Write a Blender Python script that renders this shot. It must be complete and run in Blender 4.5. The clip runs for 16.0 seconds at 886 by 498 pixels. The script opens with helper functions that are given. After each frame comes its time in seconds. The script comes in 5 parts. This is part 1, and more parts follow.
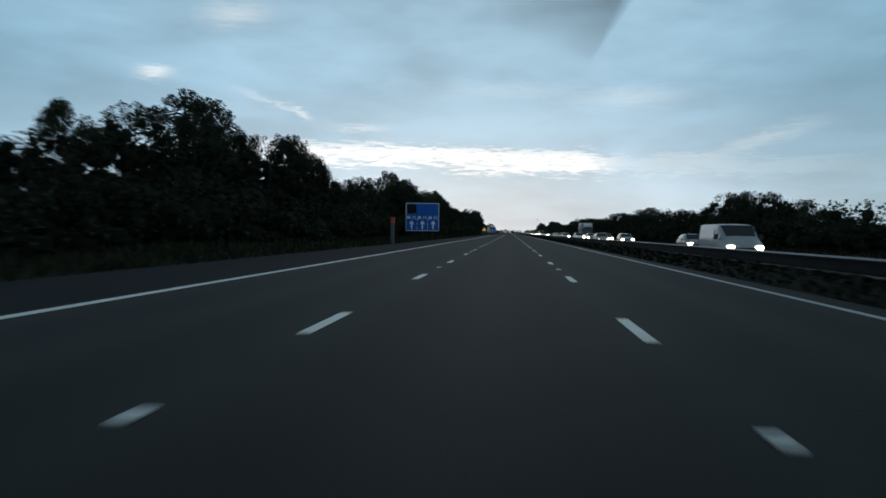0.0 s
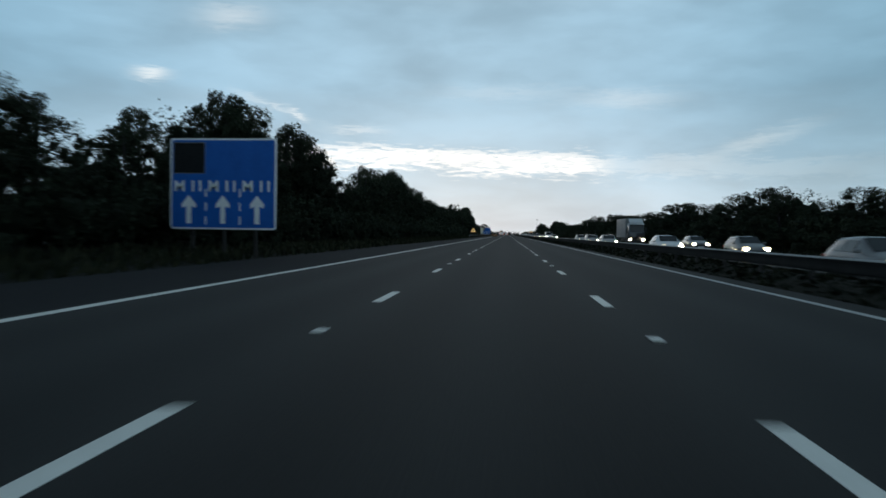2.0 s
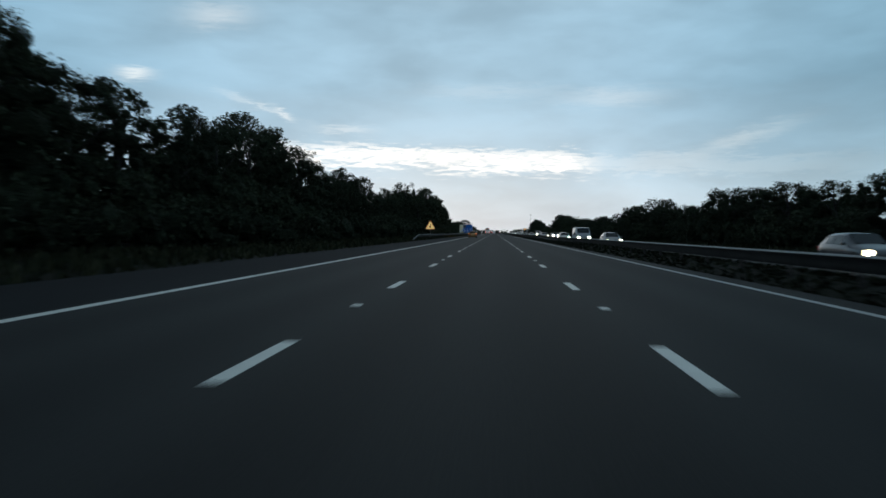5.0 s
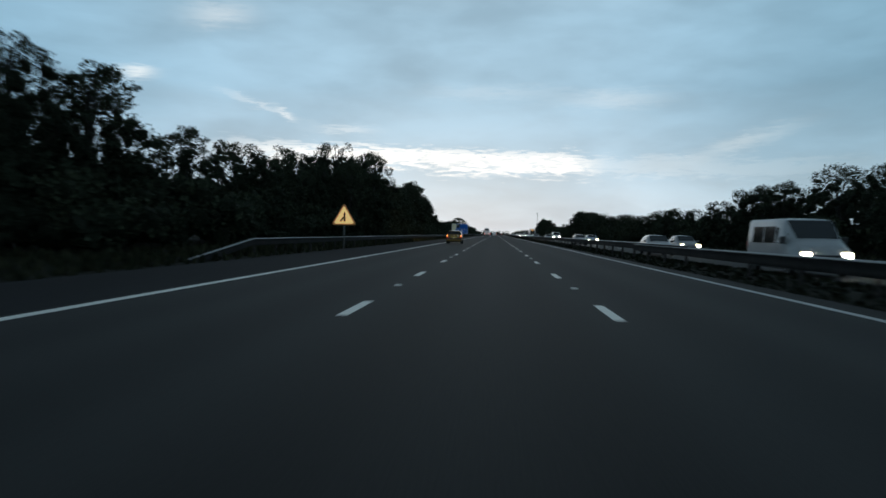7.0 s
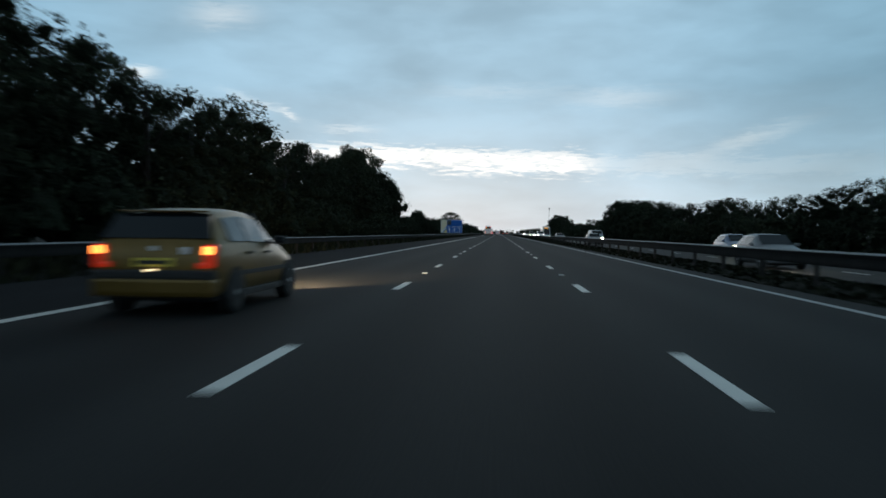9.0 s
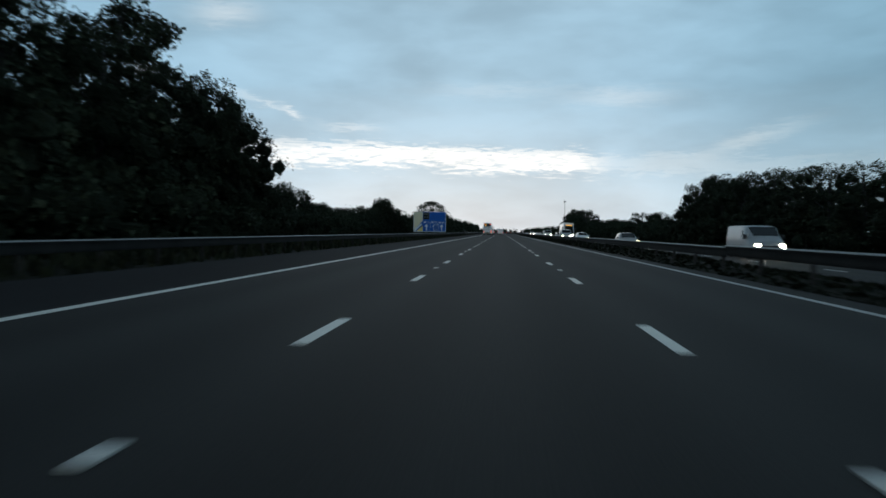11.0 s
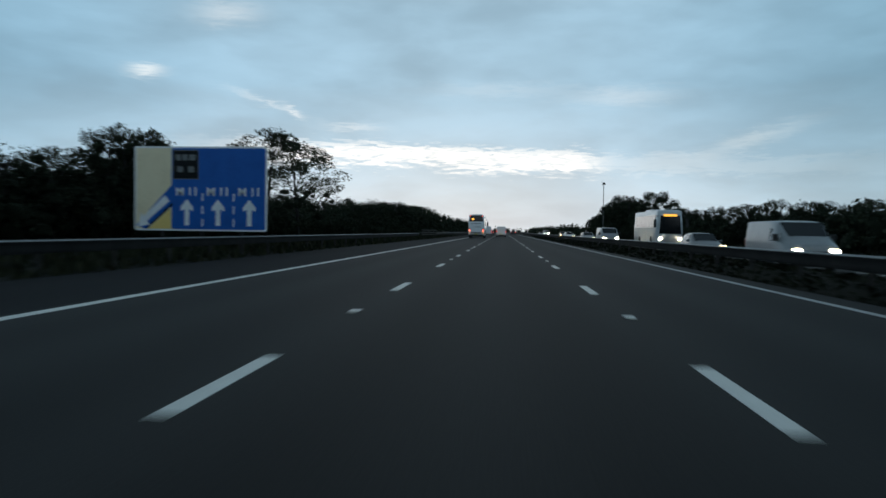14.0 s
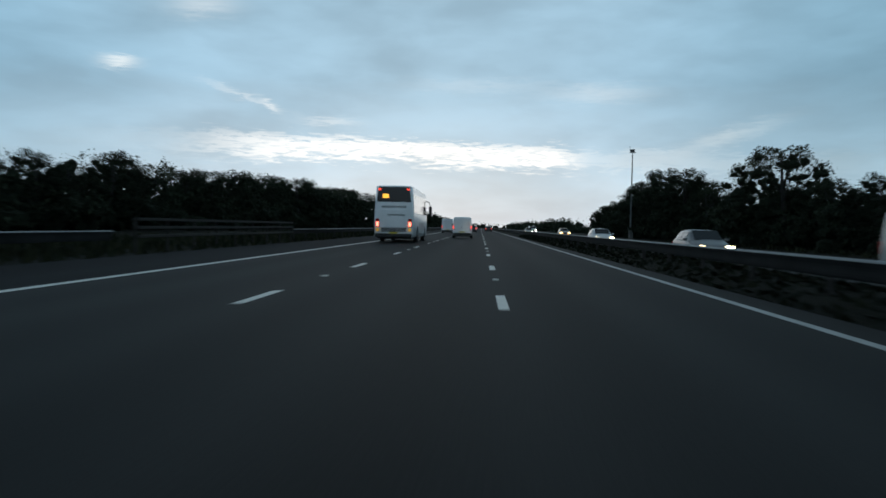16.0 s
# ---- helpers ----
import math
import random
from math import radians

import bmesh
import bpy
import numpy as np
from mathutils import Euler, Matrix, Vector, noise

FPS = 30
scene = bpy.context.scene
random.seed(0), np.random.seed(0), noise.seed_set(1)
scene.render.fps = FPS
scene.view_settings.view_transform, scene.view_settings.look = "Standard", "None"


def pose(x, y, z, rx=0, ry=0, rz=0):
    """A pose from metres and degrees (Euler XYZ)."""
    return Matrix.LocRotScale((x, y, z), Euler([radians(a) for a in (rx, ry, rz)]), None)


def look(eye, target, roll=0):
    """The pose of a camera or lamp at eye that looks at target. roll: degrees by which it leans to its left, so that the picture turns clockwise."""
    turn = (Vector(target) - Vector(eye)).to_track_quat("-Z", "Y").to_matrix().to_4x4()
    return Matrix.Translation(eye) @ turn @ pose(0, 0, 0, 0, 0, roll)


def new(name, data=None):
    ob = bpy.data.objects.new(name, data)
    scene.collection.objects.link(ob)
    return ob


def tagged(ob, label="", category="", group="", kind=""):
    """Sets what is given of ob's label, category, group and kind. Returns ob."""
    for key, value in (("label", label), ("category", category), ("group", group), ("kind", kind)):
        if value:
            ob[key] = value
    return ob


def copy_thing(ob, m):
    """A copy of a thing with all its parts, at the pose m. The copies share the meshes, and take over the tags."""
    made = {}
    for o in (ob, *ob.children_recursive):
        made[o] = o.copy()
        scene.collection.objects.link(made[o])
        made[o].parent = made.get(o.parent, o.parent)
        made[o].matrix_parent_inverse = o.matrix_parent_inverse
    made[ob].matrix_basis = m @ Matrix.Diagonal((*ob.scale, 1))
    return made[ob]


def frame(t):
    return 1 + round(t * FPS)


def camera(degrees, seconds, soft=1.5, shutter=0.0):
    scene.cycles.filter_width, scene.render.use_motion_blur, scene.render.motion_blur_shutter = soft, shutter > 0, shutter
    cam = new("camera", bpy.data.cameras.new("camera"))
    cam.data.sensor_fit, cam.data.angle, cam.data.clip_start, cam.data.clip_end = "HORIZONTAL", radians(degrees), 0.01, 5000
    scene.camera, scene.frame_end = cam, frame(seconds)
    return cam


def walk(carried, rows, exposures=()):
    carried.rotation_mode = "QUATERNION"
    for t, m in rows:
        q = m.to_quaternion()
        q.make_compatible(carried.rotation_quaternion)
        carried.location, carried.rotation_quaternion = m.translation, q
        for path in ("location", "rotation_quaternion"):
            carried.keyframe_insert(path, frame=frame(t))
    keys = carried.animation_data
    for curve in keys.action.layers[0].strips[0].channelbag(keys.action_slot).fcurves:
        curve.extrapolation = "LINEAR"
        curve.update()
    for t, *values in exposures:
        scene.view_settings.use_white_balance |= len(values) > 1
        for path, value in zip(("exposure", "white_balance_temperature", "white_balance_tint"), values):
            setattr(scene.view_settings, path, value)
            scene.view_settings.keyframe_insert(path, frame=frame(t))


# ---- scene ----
# the camera rides in the middle lane of a motorway, about 1.1 m above the road, and drifts to the outer lane at the end
EYE = 1.111
# seconds, metres across, metres along, yaw, pitch, roll
PATH = [
    (0, 0.36, 0.50, 5.38, -1.40, -0.80),
    (0.5, 0.39, 17.11, 5.43, -1.40, -0.73),
    (1, 0.28, 34.58, 5.22, -1.36, -0.64),
    (1.5, 0.30, 51.48, 5.14, -1.32, -0.53),
    (2, 0.23, 68.69, 5.11, -1.26, -0.79),
    (2.5, 0.08, 85.60, 4.67, -1.42, -0.77),
    (3, 0.10, 102.80, 4.57, -1.40, -0.61),
    (3.5, 0.03, 120.22, 4.21, -1.38, -0.61),
    (4, 0.12, 138.57, 4.05, -1.35, -0.39),
    (6.5, 0.25, 224.55, 4.18, -1.33, -0.37),
    (7, 0.19, 241.59, 4.17, -1.27, -0.81),
    (7.5, 0.28, 258.75, 4.44, -1.34, -0.46),
    (8, 0.22, 275.90, 4.45, -1.34, -0.60),
    (8.5, 0.11, 292.07, 4.35, -1.33, -0.75),
    (9, 0.15, 309.25, 4.44, -1.33, -0.60),
    (9.5, 0.11, 326.98, 4.36, -1.36, -0.74),
    (12, 0.10, 413.09, 4.79, -1.45, -0.82),
    (12.5, 0.11, 430.00, 4.70, -1.41, -0.93),
    (13, 0.14, 447.46, 4.92, -1.53, -0.72),
    (13.5, 0.14, 464.30, 4.92, -1.47, -0.98),
    (14, 0.16, 480.94, 4.80, -1.46, -0.79),
    (14.5, 0.21, 497.97, 4.36, -1.63, -1.25),
    (15, 0.49, 514.59, 3.94, -1.61, -1.12),
    (15.5, 0.78, 530.66, 3.11, -1.22, -1.65),
    (16, 1.48, 547.32, 2.97, -1.80, -1.11),
]
cam = camera(63.32, 16.0, soft=1.6, shutter=0.3)
walk(cam, [(t, pose(x, y, EYE, 90 + p, r, w)) for t, x, y, w, p, r in PATH])

# ---------------------------------------------------------------- sky and light
SUN_AZ, SUN_EL = radians(-4.0), radians(5.6)


class Net:
    """A short way to write node trees."""

    def __init__(self, tree):
        self.t = tree
        tree.nodes.clear()

    def node(self, kind, **props):
        n = self.t.nodes.new(kind)
        for k, v in props.items():
            if k == "operation":
                n.operation = v
            elif k == "sky_type":
                n.sky_type = v
            elif k == "blend_type":
                n.blend_type = v
            elif k == "data_type":
                n.data_type = v
        return n

    def put(self, socket, v):
        if isinstance(v, bpy.types.NodeSocket):
            self.t.links.new(v, socket)
        else:
            socket.default_value = v

    def m(self, op, a, b=0.0, c=0.0):
        n = self.node("ShaderNodeMath", operation=op)
        for s, v in zip(n.inputs, (a, b, c)):
            self.put(s, v)
        return n.outputs[0]

    def step(self, v, lo, hi):
        n = self.node("ShaderNodeMapRange")
        n.interpolation_type = "SMOOTHSTEP"
        self.put(n.inputs[0], v)
        n.inputs[1].default_value, n.inputs[2].default_value = lo, hi
        return n.outputs[0]

    def vec(self, x, y, z=0.0):
        n = self.node("ShaderNodeCombineXYZ")
        for s, v in zip(n.inputs, (x, y, z)):
            self.put(s, v)
        return n.outputs[0]

    def noise(self, v, scale, detail=4.0, rough=0.55, warp=0.0):
        n = self.node("ShaderNodeTexNoise")
        if v is not None:
            self.put(n.inputs["Vector"], v)
        n.inputs["Scale"].default_value, n.inputs["Detail"].default_value = scale, detail
        n.inputs["Roughness"].default_value, n.inputs["Distortion"].default_value = rough, warp
        return n.outputs["Fac"]

    def ramp(self, f, stops):
        n = self.node("ShaderNodeValToRGB")
        self.put(n.inputs[0], f)
        e = n.color_ramp.elements
        while len(e) < len(stops):
            e.new(0.5)
        for el, (p, c) in zip(e, stops):
            el.position, el.color = p, (*c, 1)
        return n.outputs[0]

    def mix(self, f, a, b, how="MIX"):
        n = self.node("ShaderNodeMix", data_type="RGBA", blend_type=how)
        self.put(n.inputs[0], f)
        for s, v in ((n.inputs[6], a), (n.inputs[7], b)):
            self.put(s, v if isinstance(v, bpy.types.NodeSocket) else (*v, 1))
        return n.outputs[2]


def make_sky():
    w = bpy.data.worlds.new("dusk_sky")
    scene.world = w
    w.use_nodes = True
    n = Net(w.node_tree)
    co = n.node("ShaderNodeTexCoord").outputs["Generated"]
    sep = n.node("ShaderNodeSeparateXYZ")
    n.put(sep.inputs[0], co)
    az = n.m("MULTIPLY", n.m("ARCTAN2", sep.outputs[0], sep.outputs[1]), 57.2958)
    el = n.m("MULTIPLY", n.m("ARCSINE", sep.outputs[2]), 57.2958)
    # cloud coordinates: degrees, stretched sideways, wrapping smoothly behind
    big = n.noise(n.vec(n.m("MULTIPLY", sep.outputs[0], 1.8), n.m("MULTIPLY", sep.outputs[1], 1.0), n.m("MULTIPLY", sep.outputs[2], 5.0)), 2.2, 4.0, 0.45, 0.3)
    mid = n.noise(n.vec(n.m("MULTIPLY", sep.outputs[0], 3.0), n.m("MULTIPLY", sep.outputs[1], 2.0), n.m("MULTIPLY", sep.outputs[2], 9.0)), 3.4, 4.0, 0.5, 0.2)
    fine = n.noise(n.vec(n.m("MULTIPLY", sep.outputs[0], 4.0), n.m("MULTIPLY", sep.outputs[1], 2.0), n.m("MULTIPLY", sep.outputs[2], 26.0)), 9.0, 5.0, 0.6, 0.5)
    # height of the sky's tones
    h = n.m("MULTIPLY", n.m("ADD", el, n.m("MULTIPLY", n.m("SUBTRACT", mid, 0.5), 3.0)), 1 / 40.0)
    base = n.ramp(h, SKY_TONES)
    # clouds: soft grey-blue banks
    tone = n.m("ADD", 0.855, n.m("ADD", n.m("MULTIPLY", n.step(big, 0.34, 0.68), 0.23), n.m("MULTIPLY", n.step(mid, 0.3, 0.7), 0.12)))
    cloud = n.mix(1.0, base, n.vec(tone, tone, tone), "MULTIPLY")
    # the clear gap low over the road, with ragged edges
    ev = n.m("ADD", el, n.m("ADD", n.m("MULTIPLY", n.m("SUBTRACT", fine, 0.5), 3.0), n.m("ADD", n.m("MULTIPLY", n.m("SUBTRACT", mid, 0.5), 1.2), n.m("MULTIPLY", n.m("MAXIMUM", n.m("ADD", az, 6.0), -4.0), 0.028))))
    gap = n.m("MULTIPLY", n.step(ev, 4.4, 5.6), n.m("SUBTRACT", 1.0, n.step(ev, 6.2, 6.9)))
    wide = n.m("MULTIPLY", n.step(az, -25.0, -12.0), n.m("SUBTRACT", 1.0, n.step(az, 5.0, 9.0)))
    veil = n.m("MULTIPLY", n.m("MULTIPLY", n.step(ev, 4.8, 5.6), n.m("SUBTRACT", 1.0, n.step(ev, 6.1, 7.0))), n.m("SUBTRACT", 1.0, n.step(n.m("ABSOLUTE", az), 12.0, 34.0)))
    rag = n.m("ADD", 0.45, n.m("MULTIPLY", n.step(fine, 0.38, 0.58), 0.65))
    light = n.m("ADD", n.m("MULTIPLY", n.m("MULTIPLY", n.m("MULTIPLY", gap, wide), rag), 0.95), n.m("MULTIPLY", veil, 0.20))
    # wisps that catch the light
    for a, e, sa, se, lean, amp in WISPS:
        da = n.m("SUBTRACT", az, a)
        de = n.m("SUBTRACT", n.m("ADD", el, n.m("MULTIPLY", n.m("SUBTRACT", fine, 0.5), 1.6)), n.m("ADD", n.m("MULTIPLY", da, lean), e))
        q = n.m("ADD", n.m("POWER", n.m("ABSOLUTE", n.m("DIVIDE", da, sa)), 2.0), n.m("POWER", n.m("ABSOLUTE", n.m("DIVIDE", de, se)), 2.0))
        light = n.m("ADD", light, n.m("MULTIPLY", n.m("EXPONENT", n.m("MULTIPLY", q, -1.0)), amp))
    lit = n.mix(n.m("MINIMUM", light, 1.0), cloud, (1.06, 1.07, 1.06))
    sky = n.node("ShaderNodeTexSky", sky_type="NISHITA")
    sky.sun_disc, sky.sun_elevation, sky.sun_rotation = False, SUN_EL, SUN_AZ
    air = n.mix(1.0, sky.outputs[0], (0.10, 0.10, 0.10), "MULTIPLY")
    full = n.mix(0.98, air, lit)
    # the glow lies ahead; behind, the evening sky is a little dimmer
    dusk = n.m("ADD", 0.92, n.m("MULTIPLY", n.step(sep.outputs[1], -0.6, 0.35), 0.08))
    full = n.mix(1.0, full, n.vec(dusk, dusk, dusk), "MULTIPLY")
    # away from the glow the northern sky is a little deeper
    north = n.m("MULTIPLY", n.step(az, 4.0, 30.0), n.m("SUBTRACT", 1.0, n.step(az, 120.0, 175.0)))
    full = n.mix(1.0, full, n.mix(north, (1.0, 1.0, 1.0), (0.68, 0.775, 0.80)), "MULTIPLY")
    # and so is the southern sky
    south = n.m("MULTIPLY", n.m("SUBTRACT", 1.0, n.step(az, -38.0, -18.0)), n.step(az, -175.0, -120.0))
    full = n.mix(1.0, full, n.mix(south, (1.0, 1.0, 1.0), (0.77, 0.85, 0.88)), "MULTIPLY")
    bg = n.node("ShaderNodeBackground")
    n.put(bg.inputs[0], full)
    bg.inputs[1].default_value = SKY_STRENGTH
    out = n.node("ShaderNodeOutputWorld")
    n.t.links.new(bg.outputs[0], out.inputs[0])


SKY_STRENGTH = 1.0
SKY_TONES = [(0.0, (0.60, 0.71, 0.80)), (0.06, (0.60, 0.72, 0.81)), (0.16, (0.445, 0.61, 0.735)), (0.28, (0.345, 0.53, 0.67)), (0.42, (0.342, 0.53, 0.67)), (0.56, (0.40, 0.57, 0.69)), (0.78, (0.29, 0.41, 0.50)), (1.0, (0.17, 0.24, 0.30))]
# azimuth, elevation, spread across, spread up, slope, strength
WISPS = [(-27.3, 11.3, 1.1, 0.40, 0.0, 0.7), (-18.6, 9.6, 2.6, 0.22, -0.30, 0.27), (-16.6, 9.0, 0.7, 0.30, -0.6, 0.35), (-21.6, 15.9, 2.2, 0.8, 0.1, 0.32),
         (18.4, 7.0, 3.2, 0.5, 0.28, 0.30), (9.0, 10.4, 3.5, 0.6, 0.0, 0.22), (-0.5, 11.0, 5.0, 0.5, 0.0, 0.12), (-12.0, 8.0, 2.0, 0.3, 0.0, 0.3)]
make_sky()

sun = new("sun", bpy.data.lights.new("sun", "SUN"))
sun.data.energy, sun.data.angle, sun.data.color = 0.12, radians(30), (1.0, 0.93, 0.85)
sun.matrix_world = look((0, 0, 0), (-math.sin(SUN_AZ) * math.cos(SUN_EL), -math.cos(SUN_AZ) * math.cos(SUN_EL), -math.sin(SUN_EL)))
sun.location = (0, 0, 60)

# ---------------------------------------------------------------- materials


def surface(name, tones, rough=0.7, metal=0.0, scale=4.0, fine=40.0, bump=0.2, reach=0.02, gloss=0.1, coat=0.0, per_object=0.0, per_island=0.0, stretch=(1, 1, 1), spec=0.5, tracks=0.0):
    """Paint, stone, leaf or cloth: two scales of variation between the tones, uneven gloss and fine relief."""
    mt = bpy.data.materials.new(name)
    mt.use_nodes = True
    n = Net(mt.node_tree)
    co = n.node("ShaderNodeTexCoord").outputs["Object"]
    mp = n.node("ShaderNodeMapping")
    n.put(mp.inputs[0], co)
    mp.inputs["Scale"].default_value = stretch
    a, b = n.noise(mp.outputs[0], scale, 5.0, 0.6), n.noise(mp.outputs[0], fine, 3.0, 0.6)
    f = n.m("ADD", n.m("MULTIPLY", a, 0.65), n.m("MULTIPLY", b, 0.35))
    if per_object:
        f = n.m("ADD", f, n.m("MULTIPLY", n.m("SUBTRACT", n.node("ShaderNodeObjectInfo").outputs["Random"], 0.5), per_object))
    if per_island:
        f = n.m("ADD", f, n.m("MULTIPLY", n.m("SUBTRACT", n.node("ShaderNodeNewGeometry").outputs["Random Per Island"], 0.5), per_island))
    if tracks:
        # polished wheel tracks, two to a lane
        sx = n.node("ShaderNodeSeparateXYZ")
        n.put(sx.inputs[0], co)
        drift = n.m("MULTIPLY", n.m("SUBTRACT", a, 0.5), 2.2)
        f = n.m("ADD", f, n.m("MULTIPLY", n.m("COSINE", n.m("ADD", n.m("MULTIPLY", sx.outputs[0], 2 * math.pi / 1.825), drift)), tracks))
    k = len(tones) - 1
    col = n.ramp(f, [(0.3 + 0.4 * i / max(k, 1), c) for i, c in enumerate(tones)])
    bs = n.node("ShaderNodeBsdfPrincipled")
    n.put(bs.inputs["Base Color"], col)
    n.put(bs.inputs["Roughness"], n.m("ADD", rough - gloss / 2, n.m("MULTIPLY", a, gloss)))
    bs.inputs["Metallic"].default_value = metal
    bs.inputs["Coat Weight"].default_value = coat
    bs.inputs["Coat Roughness"].default_value = 0.08
    bs.inputs["Specular IOR Level"].default_value = spec
    if bump:
        bp = n.node("ShaderNodeBump")
        bp.inputs["Strength"].default_value, bp.inputs["Distance"].default_value = bump, reach
        n.put(bp.inputs["Height"], b)
        n.put(bs.inputs["Normal"], bp.outputs[0])
    out = n.node("ShaderNodeOutputMaterial")
    n.t.links.new(bs.outputs[0], out.inputs[0])
    return mt


def glow(name, colour, strength, base=(0.5, 0.5, 0.5)):
    mt = bpy.data.materials.new(name)
    mt.use_nodes = True
    bs = mt.node_tree.nodes["Principled BSDF"]
    bs.inputs["Base Color"].default_value = (*base, 1)
    bs.inputs["Roughness"].default_value = 0.2
    bs.inputs["Emission Color"].default_value = (*colour, 1)
    bs.inputs["Emission Strength"].default_value = strength
    return mt


ASPHALT = surface("asphalt", [(0.0130, 0.0132, 0.0130), (0.0198, 0.0200, 0.0196), (0.0290, 0.0292, 0.0284)], 0.82, scale=0.35, fine=60.0, bump=0.35, reach=0.006, gloss=0.2, stretch=(1.0, 0.06, 1.0), spec=0.12, tracks=0.09)
SHOULDER = surface("shoulder_asphalt", [(0.012, 0.0125, 0.014), (0.018, 0.019, 0.021), (0.027, 0.028, 0.030)], 0.92, scale=0.5, fine=70.0, bump=0.5, reach=0.006, gloss=0.15, stretch=(1.0, 0.12, 1.0), spec=0.06)
PAINT = surface("road_paint", [(0.58, 0.56, 0.51), (0.72, 0.70, 0.64), (0.82, 0.80, 0.74)], 0.6, scale=3.0, fine=50.0, bump=0.3, reach=0.003)
WORNPAINT = surface("worn_road_paint", [(0.30, 0.30, 0.29), (0.42, 0.42, 0.40), (0.52, 0.51, 0.48)], 0.6, scale=3.0, fine=50.0, bump=0.3, reach=0.003)
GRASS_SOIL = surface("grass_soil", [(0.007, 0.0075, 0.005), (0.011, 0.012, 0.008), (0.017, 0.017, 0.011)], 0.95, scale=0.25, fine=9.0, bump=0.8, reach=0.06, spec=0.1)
BLADE = surface("grass_blades", [(0.012, 0.015, 0.008), (0.022, 0.025, 0.013), (0.038, 0.039, 0.021)], 0.85, scale=0.4, fine=8.0, bump=0.0, per_island=0.5, spec=0.1)
WEED = surface("reservation_weeds", [(0.008, 0.010, 0.006), (0.013, 0.015, 0.009), (0.021, 0.022, 0.013)], 0.9, scale=0.4, fine=8.0, bump=0.0, per_island=0.5, spec=0.05)
LEAF = surface("leaves", [(0.017, 0.023, 0.014), (0.029, 0.038, 0.023), (0.047, 0.057, 0.034)], 0.85, scale=0.7, fine=7.0, bump=0.7, reach=0.25, per_object=0.3, per_island=0.3, spec=0.08)
LEAF_DARK = surface("conifer_leaves", [(0.013, 0.019, 0.013), (0.023, 0.033, 0.021), (0.039, 0.049, 0.030)], 0.85, scale=0.7, fine=7.0, bump=0.7, reach=0.25, per_object=0.3, per_island=0.3, spec=0.08)
# darker leaf tone: the shade inside the crowns is put into this colour
LEAF_SHADE = surface("leaves_shaded_inside", [(0.016, 0.021, 0.014), (0.021, 0.027, 0.017), (0.027, 0.034, 0.021)], 0.9, scale=1.6, fine=9.0, bump=1.0, reach=0.4, spec=0.05)
BARK = surface("bark", [(0.010, 0.009, 0.008), (0.018, 0.016, 0.014), (0.030, 0.027, 0.023)], 0.9, scale=3.0, fine=20.0, bump=0.7, reach=0.03, stretch=(1, 1, 0.25))
# beam steel twice: pale for the sky-lit fold, near black for the shaded face
STEEL_LIT = surface("weathered_steel_lit_fold", [(0.15, 0.155, 0.16), (0.22, 0.227, 0.232), (0.29, 0.298, 0.304)], 0.6, 0.0, scale=2.0, fine=30.0, bump=0.12, reach=0.003, gloss=0.15, spec=0.25)
STEEL_SHADE = surface("steel_face_painted_shade", [(0.013, 0.013, 0.013), (0.021, 0.021, 0.021), (0.033, 0.033, 0.032)], 0.85, scale=1.2, fine=26.0, bump=0.2, reach=0.004, spec=0.1)
DARKSTEEL = surface("dull_brown_steel", [(0.020, 0.019, 0.018), (0.032, 0.030, 0.028), (0.046, 0.043, 0.040)], 0.75, 0.1, scale=2.0, fine=30.0, bump=0.12, reach=0.003, gloss=0.1, spec=0.2)
POSTGREY = surface("grey_post_paint", [(0.07, 0.075, 0.075), (0.10, 0.105, 0.105), (0.14, 0.145, 0.145)], 0.6, scale=3.0, fine=30.0, bump=0.1, reach=0.003)
SIGNBLUE = surface("sign_blue", [(0.004, 0.085, 0.34), (0.006, 0.105, 0.42), (0.009, 0.125, 0.47)], 0.5, scale=1.2, fine=12.0, bump=0.0, spec=0.25)
SIGNWHITE = surface("white_vehicle_paint", [(0.70, 0.71, 0.72), (0.80, 0.81, 0.82), (0.86, 0.87, 0.88)], 0.4, scale=1.0, fine=14.0, bump=0.02, reach=0.002, coat=0.3)
SIGNCREAM = surface("sign_cream", [(0.70, 0.60, 0.38), (0.82, 0.71, 0.48), (0.87, 0.77, 0.54)], 0.5, scale=0.8, fine=10.0, bump=0.0)
SIGNYELLOW = surface("sign_yellow", [(0.78, 0.56, 0.16), (0.86, 0.64, 0.20), (0.90, 0.69, 0.25)], 0.5, scale=0.8, fine=10.0, bump=0.0)
SIGNBLACK = surface("sign_black", [(0.006, 0.007, 0.008), (0.010, 0.011, 0.012), (0.015, 0.016, 0.017)], 0.7, scale=1.5, fine=12.0, bump=0.0, spec=0.15)
SIGNAMBER = glow("lit_sign_face", (1.0, 0.62, 0.22), 0.55, (0.80, 0.60, 0.30))
# red rim shifted to orange: the light on it is in the colour
SIGNRIM = surface("red_rim_lit_orange", [(0.62, 0.20, 0.05), (0.74, 0.26, 0.07), (0.80, 0.31, 0.09)], 0.4, scale=1.5, fine=12.0, bump=0.0)
SIGNRED = surface("sign_red_film", [(0.45, 0.04, 0.02), (0.58, 0.06, 0.03), (0.66, 0.08, 0.04)], 0.4, scale=1.5, fine=12.0, bump=0.0)
BACKGREY = surface("sign_back_grey", [(0.10, 0.11, 0.11), (0.14, 0.15, 0.15), (0.18, 0.19, 0.19)], 0.6, scale=1.5, fine=12.0, bump=0.05)
